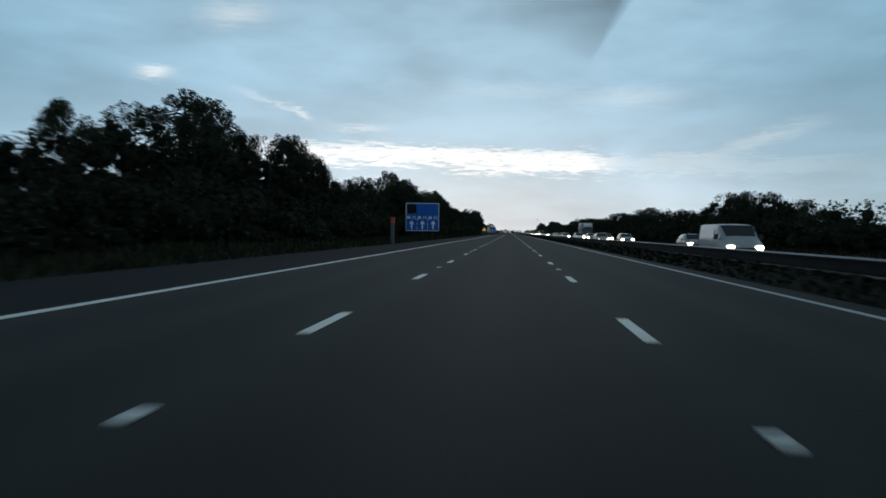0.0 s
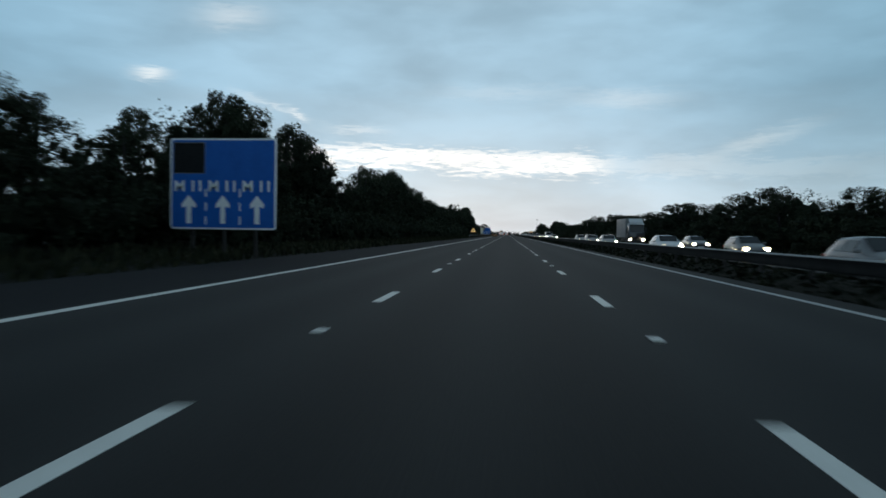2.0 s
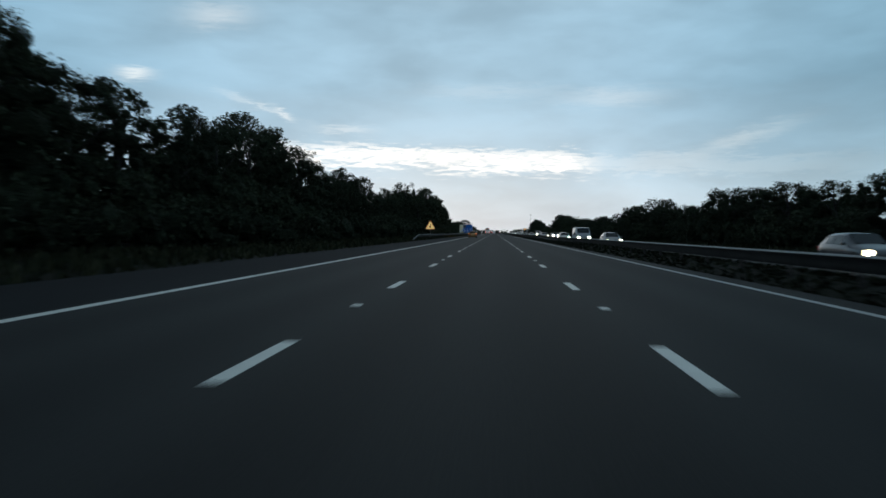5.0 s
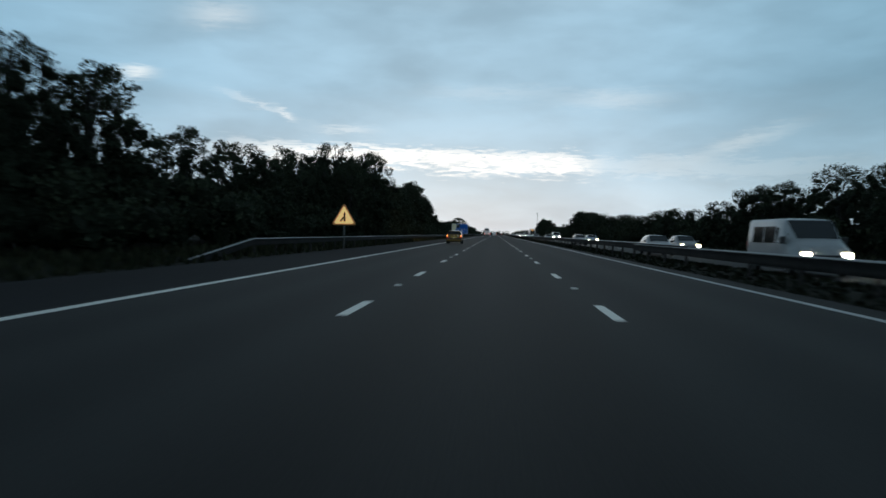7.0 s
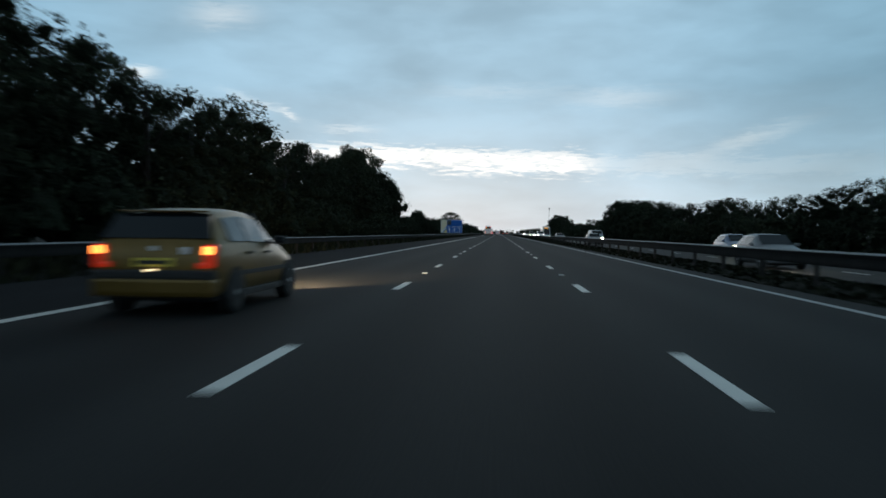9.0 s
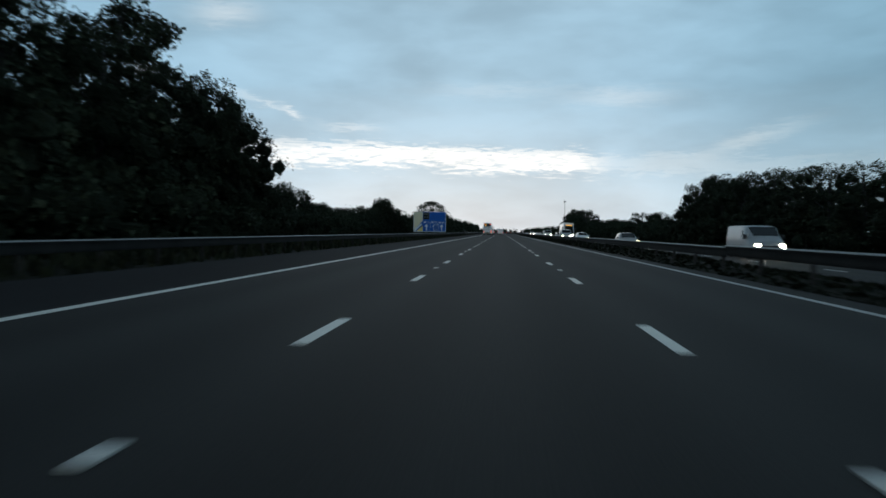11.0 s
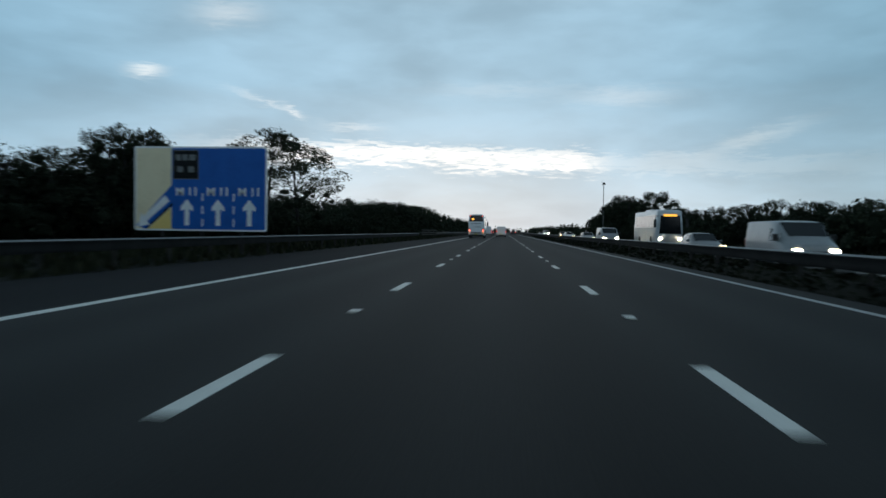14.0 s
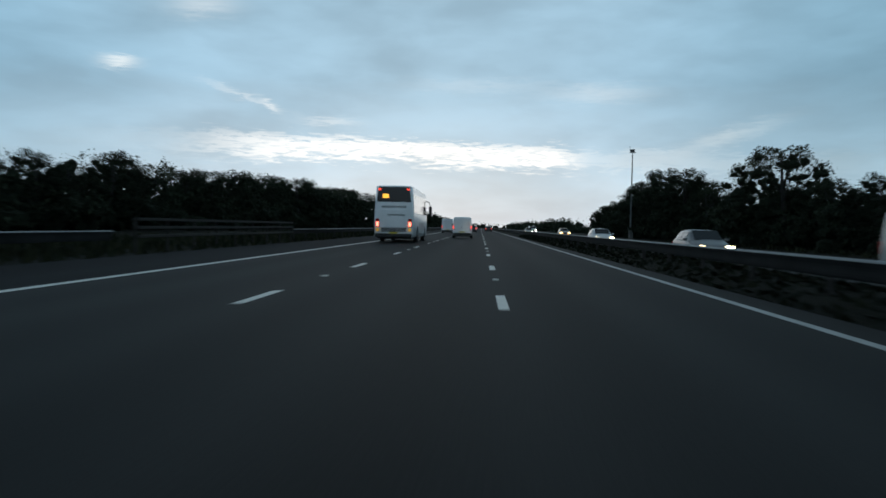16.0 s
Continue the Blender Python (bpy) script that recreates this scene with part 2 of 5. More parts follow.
# pale body: the headlight glint of the stud is painted into its colour
STUDBODY = surface("stud_body_lit_pale", [(0.50, 0.49, 0.46), (0.64, 0.63, 0.60), (0.74, 0.73, 0.70)], 0.5, scale=9.0, fine=60.0, bump=0.2, reach=0.003)
REFLECTOR = surface("stud_reflector", [(0.70, 0.68, 0.60), (0.80, 0.78, 0.70), (0.85, 0.83, 0.76)], 0.15, scale=9.0, fine=60.0, bump=0.0)
AMBER = glow("amber_reflector", (1.0, 0.55, 0.12), 0.25, (0.7, 0.4, 0.08))
GOLD = surface("gold_car_paint", [(0.125, 0.074, 0.015), (0.17, 0.10, 0.021), (0.21, 0.128, 0.03)], 0.36, 0.45, scale=1.6, fine=20.0, bump=0.02, reach=0.002, coat=0.15)
SILVER = surface("silver_car_paint", [(0.09, 0.095, 0.10), (0.13, 0.135, 0.14), (0.17, 0.175, 0.18)], 0.4, 0.4, scale=1.6, fine=20.0, bump=0.02, reach=0.002, coat=0.25)
# greyer than the white of the vehicles ahead
WHITE = surface("greyer_white_vehicle_paint", [(0.44, 0.45, 0.455), (0.54, 0.55, 0.555), (0.62, 0.63, 0.635)], 0.4, scale=1.0, fine=14.0, bump=0.02, reach=0.002, coat=0.3)
VANGREY = surface("grey_van_paint", [(0.20, 0.21, 0.215), (0.27, 0.28, 0.285), (0.33, 0.34, 0.345)], 0.4, scale=1.0, fine=14.0, bump=0.02, reach=0.002, coat=0.2)
DARKCAR = surface("dark_car_paint", [(0.02, 0.022, 0.026), (0.03, 0.033, 0.04), (0.045, 0.05, 0.058)], 0.35, 0.2, scale=1.6, fine=20.0, bump=0.02, reach=0.002, coat=0.6)
BLUECAR = surface("blue_car_paint", [(0.03, 0.06, 0.12), (0.045, 0.08, 0.16), (0.06, 0.10, 0.19)], 0.35, 0.3, scale=1.6, fine=20.0, bump=0.02, reach=0.002, coat=0.6)
PLASTIC = surface("black_plastic", [(0.012, 0.012, 0.012), (0.02, 0.02, 0.02), (0.03, 0.03, 0.03)], 0.65, scale=5.0, fine=60.0, bump=0.1, reach=0.002)
RUBBER = surface("tyre_rubber", [(0.012, 0.012, 0.012), (0.018, 0.018, 0.018), (0.026, 0.026, 0.026)], 0.85, scale=6.0, fine=50.0, bump=0.3, reach=0.004)
ALLOY = surface("wheel_trim", [(0.52, 0.52, 0.52), (0.66, 0.66, 0.66), (0.76, 0.76, 0.76)], 0.4, 0.1, scale=6.0, fine=50.0, bump=0.05, reach=0.002)
PANE = surface("dark_vehicle_glass", [(0.004, 0.005, 0.006), (0.006, 0.008, 0.010), (0.010, 0.012, 0.014)], 0.10, scale=1.0, fine=9.0, bump=0.0, gloss=0.04, spec=0.4)
PLATE = surface("number_plate_yellow", [(0.55, 0.40, 0.05), (0.66, 0.50, 0.07), (0.72, 0.56, 0.10)], 0.5, scale=5.0, fine=40.0, bump=0.0)
LENSRED = glow("tail_lamp", (1.0, 0.06, 0.03), 2.0, (0.5, 0.02, 0.02))
LENSBRIGHT = glow("bright_tail_lamp", (1.0, 0.16, 0.10), 5.0, (0.5, 0.03, 0.02))
LENSORANGE = glow("tail_lamp_bulb", (1.0, 0.27, 0.05), 5.0, (0.6, 0.1, 0.03))
REFLECTRED = surface("red_lens", [(0.25, 0.012, 0.01), (0.33, 0.018, 0.014), (0.40, 0.025, 0.02)], 0.2, scale=5.0, fine=40.0, bump=0.0)
TAILDIM = glow("dim_tail_lens", (1.0, 0.07, 0.02), 0.22, (0.4, 0.02, 0.015))
HEADBOWL = glow("lit_head_lamp_lens", (1.0, 0.74, 0.40), 7.0, (0.6, 0.6, 0.6))
HEAD = glow("head_lamp", (1.0, 0.88, 0.62), 90.0)
HEADCOOL = glow("cool_head_lamp", (0.75, 0.95, 1.0), 60.0)
BEACON = glow("amber_lamp", (1.0, 0.38, 0.05), 6.0)
DISPLAY = glow("orange_display", (1.0, 0.45, 0.05), 1.6, (0.1, 0.05, 0.02))
PLATELAMP = glow("plate_lamp", (1.0, 0.8, 0.45), 2.0)

# ---------------------------------------------------------------- builders


def part(name, bm, material, parent, label="", smooth=False):
    me = bpy.data.meshes.new(name)
    bm.normal_update()
    bm.to_mesh(me)
    bm.free()
    me.materials.append(material)
    if smooth:
        for p in me.polygons:
            p.use_smooth = True
    ob = new(name, me)
    ob.parent = parent
    return tagged(ob, label=label)


def share(name, me, parent, m):
    """One more piece on a mesh that others use too."""
    ob = new(name, me)
    ob.parent = parent
    ob.matrix_basis = m
    return ob


def thing(name, label, category, group="", kind="", at=None):
    ob = tagged(new(name), label, category, group, kind)
    if at is not None:
        ob.matrix_basis = at
    return ob


def box(x0, x1, y0, y1, z0, z1, bevel=0.0, bm=None):
    b = bmesh.new()
    vs = [b.verts.new(v) for v in ((x0, y0, z0), (x1, y0, z0), (x1, y1, z0), (x0, y1, z0), (x0, y0, z1), (x1, y0, z1), (x1, y1, z1), (x0, y1, z1))]
    for f in ((0, 3, 2, 1), (4, 5, 6, 7), (0, 1, 5, 4), (1, 2, 6, 5), (2, 3, 7, 6), (3, 0, 4, 7)):
        b.faces.new([vs[i] for i in f])
    if bevel:
        bmesh.ops.bevel(b, geom=b.edges[:], offset=bevel, segments=2, profile=0.6, affect="EDGES")
    if bm is None:
        return b
    me = bpy.data.meshes.new("tmp")
    b.to_mesh(me)
    b.free()
    bm.from_mesh(me)
    bpy.data.meshes.remove(me)
    return bm


def tube(points, radii, seg=8):
    """A round, tapered rod through the points."""
    b = bmesh.new()
    rings = []
    for i, (p, r) in enumerate(zip(points, radii)):
        p = Vector(p)
        d = (Vector(points[min(i + 1, len(points) - 1)]) - Vector(points[max(i - 1, 0)])).normalized()
        u = d.orthogonal().normalized()
        v = d.cross(u)
        rings.append([b.verts.new(p + (u * math.cos(a) + v * math.sin(a)) * r) for a in (2 * math.pi * k / seg for k in range(seg))])
    for a, c in zip(rings, rings[1:]):
        for k in range(seg):
            b.faces.new((a[k], a[(k + 1) % seg], c[(k + 1) % seg], c[k]))
    b.faces.new(rings[0][::-1])
    b.faces.new(rings[-1])
    return b


def lathe(profile, x, y, z, seg=20, side=1):
    """A wheel-like body about an axis across the road; profile: (distance out along the axis, radius)."""
    b = bmesh.new()
    rings = [[b.verts.new((x + side * o, y + r * math.cos(a), z + r * math.sin(a))) for a in (2 * math.pi * k / seg for k in range(seg))] for o, r in profile]
    for a, c in zip(rings, rings[1:]):
        for k in range(seg):
            b.faces.new((a[k], a[(k + 1) % seg], c[(k + 1) % seg], c[k]))
    b.faces.new(rings[0])
    b.faces.new(rings[-1][::-1])
    bmesh.ops.recalc_face_normals(b, faces=b.faces[:])
    return b


def slab(corners, thick):
    """A plate with its outer face on four corners."""
    b = bmesh.new()
    c = [Vector(v) for v in corners]
    nrm = (c[1] - c[0]).cross(c[3] - c[0]).normalized() * thick
    o = [b.verts.new(v) for v in c]
    i = [b.verts.new(v - nrm) for v in c]
    b.faces.new(o)
    b.faces.new(i[::-1])
    for k in range(4):
        b.faces.new((o[(k + 1) % 4], o[k], i[k], i[(k + 1) % 4]))
    bmesh.ops.recalc_face_normals(b, faces=b.faces[:])
    return b


def flat(points, y, thick, bm=None):
    """A flat shape in a sign's face: an outline of (x, z), its front at y."""
    b = bmesh.new() if bm is None else bm
    f = [b.verts.new((px, y, pz)) for px, pz in points]
    k = [b.verts.new((px, y + thick, pz)) for px, pz in points]
    b.faces.new(f)
    b.faces.new(k[::-1])
    n = len(points)
    for i in range(n):
        b.faces.new((f[(i + 1) % n], f[i], k[i], k[(i + 1) % n]))
    bmesh.ops.recalc_face_normals(b, faces=b.faces[:])
    return b


def rounded(x0, x1, z0, z1, r, seg=4):
    pts = []
    for cx, cz, a0 in ((x1 - r, z0 + r, -90), (x1 - r, z1 - r, 0), (x0 + r, z1 - r, 90), (x0 + r, z0 + r, 180)):
        for k in range(seg + 1):
            a = radians(a0 + 90 * k / seg)
            pts.append((cx + r * math.cos(a), cz + r * math.sin(a)))
    return pts


def words(text, size, x, y, z, parent, material):
    cu = bpy.data.curves.new("legend", "FONT")
    cu.body, cu.size, cu.align_x, cu.extrude, cu.offset = text, size, "CENTER", 0.004, size * 0.022
    ob = bpy.data.objects.new("legend_curve", cu)
    scene.collection.objects.link(ob)
    bpy.context.view_layer.update()
    me = bpy.data.meshes.new_from_object(ob.evaluated_get(bpy.context.evaluated_depsgraph_get()))
    bpy.data.objects.remove(ob)
    # each character becomes a part of its own
    b = bmesh.new()
    b.from_mesh(me)
    bpy.data.meshes.remove(me)
    left = set(b.verts)
    while left:
        todo = [left.pop()]
        seen = set(todo)
        while todo:
            for e in todo.pop().link_edges:
                for v in e.verts:
                    if v not in seen:
                        seen.add(v)
                        todo.append(v)
        left -= seen
        order = {v: i for i, v in enumerate(sorted(seen, key=lambda v: v.index))}
        piece = bpy.data.meshes.new("character")
        piece.from_pydata([tuple(v.co) for v in order], [], [[order[v] for v in f.verts] for f in b.faces if f.verts[0] in seen])
        piece.materials.append(material)
        o = new("character", piece)
        o.parent = parent
        o.matrix_basis = pose(x, y, z, 90, 0, 0)
    b.free()


# ---------------------------------------------------------------- ground and roads
ROAD_L, ROAD_R = -9.6, 6.15
FAR_L, FAR_R = 9.0, 23.3
FAR_Z = -0.25
Y0, Y1 = -160.0, 2600.0
LANE_L, LANE_R = -1.825, 1.825
EDGE_L, EDGE_R = -5.71, 5.46


def ground_height(x, y):
    bumpy = noise.noise((x * 0.12, y * 0.05, 0.0)) * 0.12 + noise.noise((x * 0.5, y * 0.3, 3.0)) * 0.05
    if ROAD_L - 0.3 < x < ROAD_R + 0.1 or FAR_L - 0.1 < x < FAR_R + 0.3:
        return -0.16 if x < 8.0 else FAR_Z - 0.10
    if ROAD_R < x < FAR_L:
        # a grassy hump, lower in the middle stretch
        hump = float(np.interp(y, (236.0, 272.0, 388.0, 420.0), (0.37, 0.20, 0.20, 0.40)))
        return -0.14 + hump * math.sin(math.pi * (x - ROAD_R) / (FAR_L - ROAD_R)) + bumpy * 0.25
    out = (ROAD_L - x) if x < 0 else (x - FAR_R)
    return (-0.07 if x < 0 else FAR_Z - 0.02) + min(out, 7.0) * 0.045 + bumpy * min(out / 4.0, 1.0) + max(0.0, min(out - 7.0, 30.0)) * 0.02


def build_ground():
    xs = [-2600, -900, -300, -120, -60, -40, -30, -24, -20, -18, -16, -15, -14, -13, -12, -11.2, -10.6, -10.2, -9.95, -9.85, -9.3, -4, 2, 5.9, 6.2, 6.3, 6.6, 7.0, 7.5, 8.0, 8.4, 8.75, 8.95, 9.2, 14, 20, 23.2, 23.65, 24.2, 25, 25.6, 26.5, 28, 30, 34, 40, 60, 120, 300, 900, 2600]
    ys = [-2600, -800, -300] + [float(v) for v in np.arange(-160, 760, 4.0)] + [800, 900, 1100, 1500, 2000, 2600, 4600]
    verts = [(x, y, ground_height(x, y)) for y in ys for x in xs]
    w = len(xs)
    faces = [(j * w + i, j * w + i + 1, (j + 1) * w + i + 1, (j + 1) * w + i) for j in range(len(ys) - 1) for i in range(w - 1)]
    me = bpy.data.meshes.new("ground")
    me.from_pydata(verts, [], faces)
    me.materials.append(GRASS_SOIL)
    for p in me.polygons:
        p.use_smooth = True
    tagged(new("ground", me), "dark rough grass verge and bare soil at dusk", "ground", kind="structure")


build_ground()

road = part("road", box(EDGE_L - 0.25, ROAD_R, Y0, Y1, -0.30, 0.0), ASPHALT, None)
tagged(road, "worn dark grey asphalt carriageway with white lane lines", "road", kind="structure")
shoulder = part("hard_shoulder", box(ROAD_L, EDGE_L - 0.25, Y0, Y1, -0.30, -0.004), SHOULDER, None)
tagged(shoulder, "dark bluish asphalt hard shoulder beside the carriageway", "road", kind="structure")
road_far = part("road_opposite", box(FAR_L, FAR_R, Y0, Y1, -0.55, FAR_Z), ASPHALT, None)
tagged(road_far, "dark asphalt opposite carriageway behind the central barrier", "road", kind="structure")

# edge lines
for x, owner, z in ((EDGE_L, road, 0.0), (EDGE_R, road, 0.0), (9.7, road_far, FAR_Z), (20.8, road_far, FAR_Z)):
    w = 0.1 if x < 0 else 0.075
    part("edge_line", box(x - w, x + w, Y0, Y1, z, z + 0.004), PAINT if x < 0 else WORNPAINT, owner, "solid white edge line")

# lane dashes: two metres of paint and seven of gap
b = box(-0.075, 0.075, -1.0, 1.0, 0.0, 0.004)
dash_me = bpy.data.meshes.new("lane_dash")
b.to_mesh(dash_me), b.free()
dash_me.materials.append(PAINT)
for k in range(-4, 100):
    for x, off in ((LANE_L, 0.0), (LANE_R, 0.05)):
        share("lane_dash", dash_me, road, pose(x, 9.0 * k + off, 0))
b = bmesh.new()
for k in range(100, 280):
    for x in (LANE_L, LANE_R):
        box(x - 0.075, x + 0.075, 9.0 * k - 1, 9.0 * k + 1, 0.0, 0.004, bm=b)
tagged(part("distant_lane_dashes", b, PAINT, road), kind="stuff")
b = bmesh.new()
for k in range(-4, 110):
    for x in (13.4, 17.2):
        box(x - 0.075, x + 0.075, 9.0 * k + 3, 9.0 * k + 5, FAR_Z, FAR_Z + 0.004, bm=b)
tagged(part("opposite_lane_dashes", b, WORNPAINT, road_far), kind="stuff")

# raised reflecting studs in every other gap
b = box(-0.07, 0.07, -0.11, 0.11, 0.0, 0.022, 0.008)
stud_me = bpy.data.meshes.new("road_stud")
b.to_mesh(stud_me), b.free()
stud_me.materials.append(STUDBODY)
b = box(-0.05, 0.05, -0.125, -0.095, 0.004, 0.02)
lens_me = bpy.data.meshes.new("reflector")
b.to_mesh(lens_me), b.free()
lens_me.materials.append(REFLECTOR)
for k in range(-2, 46):
    for x in (LANE_L, LANE_R):
        o = share("road_stud", stud_me, road, pose(x, 18.0 * k + 4.5, 0))
        share("reflector", lens_me, o, pose(0, 0, 0))

# ---------------------------------------------------------------- safety barriers


def rail_section(length, drop0=0.0):
    """Folded steel beam, one section, its top at z = 0, running along y."""
    prof = [(-0.012, 0.0), (0.026, -0.003), (0.050, -0.016), (0.066, -0.038), (0.056, -0.07), (0.034, -0.12), (0.024, -0.17), (0.022, -0.20), (0.022, -0.235), (0.016, -0.28), (0.000, -0.315)]
    prof = prof + [(x - 0.012, z) for x, z in prof[::-1]]
    b = bmesh.new()
    n = len(prof)
    rings = [[b.verts.new((x, y, z - d)) for x, z in prof] for y, d in ((0.0, drop0), (length + 0.12, 0.0))]
    for i in range(n):
        b.faces.new((rings[0][i], rings[0][(i + 1) % n], rings[1][(i + 1) % n], rings[1][i]))
    b.faces.new(rings[0][::-1])
    b.faces.new(rings[1])
    bmesh.ops.recalc_face_normals(b, faces=b.faces[:])
    # sky light on the top fold and shade on the rest are put into the colours
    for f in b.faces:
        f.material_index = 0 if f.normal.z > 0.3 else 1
    return b


def barrier(name, label, x, top, y0, y1, face, base, ramp=False):
    """Posts every 3.2 m carry beam sections of 9.6 m; face: the side that the beam looks to."""
    th = thing(name, label, "safety barrier", kind="structure")
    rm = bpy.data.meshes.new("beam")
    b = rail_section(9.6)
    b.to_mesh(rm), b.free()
    rm.materials.append(STEEL_LIT)
    rm.materials.append(STEEL_SHADE)
    b = box(-0.05, 0.05, -0.03, 0.03, 0.0, top - base - 0.03)
    box(-0.05, 0.05, -0.045, 0.045, top - base - 0.24, top - base - 0.06, bm=b)
    pm = bpy.data.meshes.new("post")
    b.to_mesh(pm), b.free()
    pm.materials.append(DARKSTEEL)
    y = y0
    turn = 0 if face > 0 else 180
    while y < y1:
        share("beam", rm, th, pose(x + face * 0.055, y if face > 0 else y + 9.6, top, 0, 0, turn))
        y += 9.6
    for k in range(int((y1 - y0) / 3.2)):
        share("post", pm, th, pose(x, y0 + 0.4 + 3.2 * k, base))
    if ramp:
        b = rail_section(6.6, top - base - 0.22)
        r = part("ramped_end", b, STEEL_LIT, th, "beam that slopes down to the ground")
        r.data.materials.append(STEEL_SHADE)
        r.matrix_basis = pose(x + 0.055, y0 - 6.6, top)
    return th


barrier("barrier_verge", "weathered folded-steel beam barrier along the hard shoulder", -10.35, 0.78, 272.0, 569.4, 1, -0.12, True)
barrier("barrier_verge_beyond", "weathered folded-steel beam barrier beyond the parapet rail", -10.35, 0.78, 592.0, 960.0, 1, -0.12)
for k, (ya, yb, top) in enumerate(((-40.0, 267.2, 0.73), (267.2, 401.6, 0.81), (401.6, 900.8, 0.76))):
    barrier(f"barrier_central_{k + 1}", "weathered folded-steel beam barrier on the central reservation", 6.95, top, ya, yb, -1, -0.16)

# ---------------------------------------------------------------- trees and bushes


def leaf_cloud(rng, centres, radii, count, size, extra=1.0):
    """Small leaf sprays on the skin of the clumps, most of them high up; returns vertices and faces."""
    p = radii ** 2 * (0.3 + np.clip(centres[:, 2], 0, None) / np.max(centres[:, 2])) * extra
    per = rng.choice(len(centres), count, p=p / np.sum(p))
    d = rng.normal(size=(count, 3))
    d /= np.linalg.norm(d, axis=1)[:, None]
    r = radii[per][:, None] * (0.70 + 0.60 * rng.random((count, 1)))
    r *= np.where(rng.random((count, 1)) < 0.10, 1.25, 1.0)
    c = centres[per] + d * r * np.array([1, 1, 0.9])
    a = rng.normal(size=(count, 3)) * 1.0 + d * 0.4
    a /= np.linalg.norm(a, axis=1)[:, None]
    u = np.cross(a, rng.normal(size=(count, 3)))
    u /= np.linalg.norm(u, axis=1)[:, None]
    v = np.cross(a, u)
    s = size * (0.6 + 0.8 * rng.random((count, 1)))
    leaf = np.stack([c - u * s, c + u * s * 0.7 - v * s * 0.55, c + u * s * 0.35 + v * s * 0.75 + a * s * 0.2], axis=1).reshape(-1, 3)
    faces = np.arange(count * 3).reshape(-1, 3)
    return leaf, faces


def core(rng, centres, radii, share_of=0.72):
    """Uneven dark bodies inside the clumps, so that a crown is not all holes."""
    b = bmesh.new()
    for c, r in zip(centres, radii):
        o = bmesh.ops.create_icosphere(b, subdivisions=1, radius=r * share_of)["verts"]
        for v in o:
            v.co *= 0.58 + 0.72 * rng.random()
            v.co += Vector(c)
    vs = np.array([v.co for v in b.verts])
    b.verts.index_update()
    fs = [[v.index for v in f.verts] for f in b.faces]
    b.free()
    return vs, fs


def crown_mesh(name, rng, centres, radii, count, size, material, inner=0.72, solid=None, bare=2.0, rank=None):
    """rank: how high each clump is in its crown, 0 to 1. Bodies shrink upwards; clumps ranked above bare are leaves alone, and thicker."""
    rank = centres[:, 2] / np.max(centres[:, 2]) if rank is None else rank
    high = rank > bare
    v1, f1 = leaf_cloud(rng, centres, radii, count, size, np.where(high, 2.4, 0.6 + 0.9 * rank))
    keep = np.flatnonzero(~high[:solid])
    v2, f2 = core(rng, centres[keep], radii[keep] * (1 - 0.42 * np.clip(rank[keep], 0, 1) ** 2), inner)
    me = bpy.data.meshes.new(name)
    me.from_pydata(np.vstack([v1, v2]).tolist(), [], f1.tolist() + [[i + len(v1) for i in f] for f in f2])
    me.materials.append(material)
    me.materials.append(LEAF_SHADE)
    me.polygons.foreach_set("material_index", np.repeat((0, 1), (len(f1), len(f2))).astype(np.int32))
    return me


TOPS = {}


# form: widest reach, lowest clump, clumps, their size, leaves, leaf size, solid share, share of the height that is solid
FORMS = {"broad": (3.1, 0.05, 92, 0.70, 5900, 0.081, 0.86, 0.89), "light": (3.1, 0.04, 74, 0.84, 4400, 0.092, 0.88, 0.88), "tall": (2.7, 0.12, 110, 0.54, 6600, 0.088, 0.68, 0.76),
         "thin": (2.5, 0.16, 84, 0.52, 7200, 0.07, 0.50, 0.50), "fir": (1.9, 0.08, 70, 0.46, 4200, 0.08, 0.76, 0.80)}


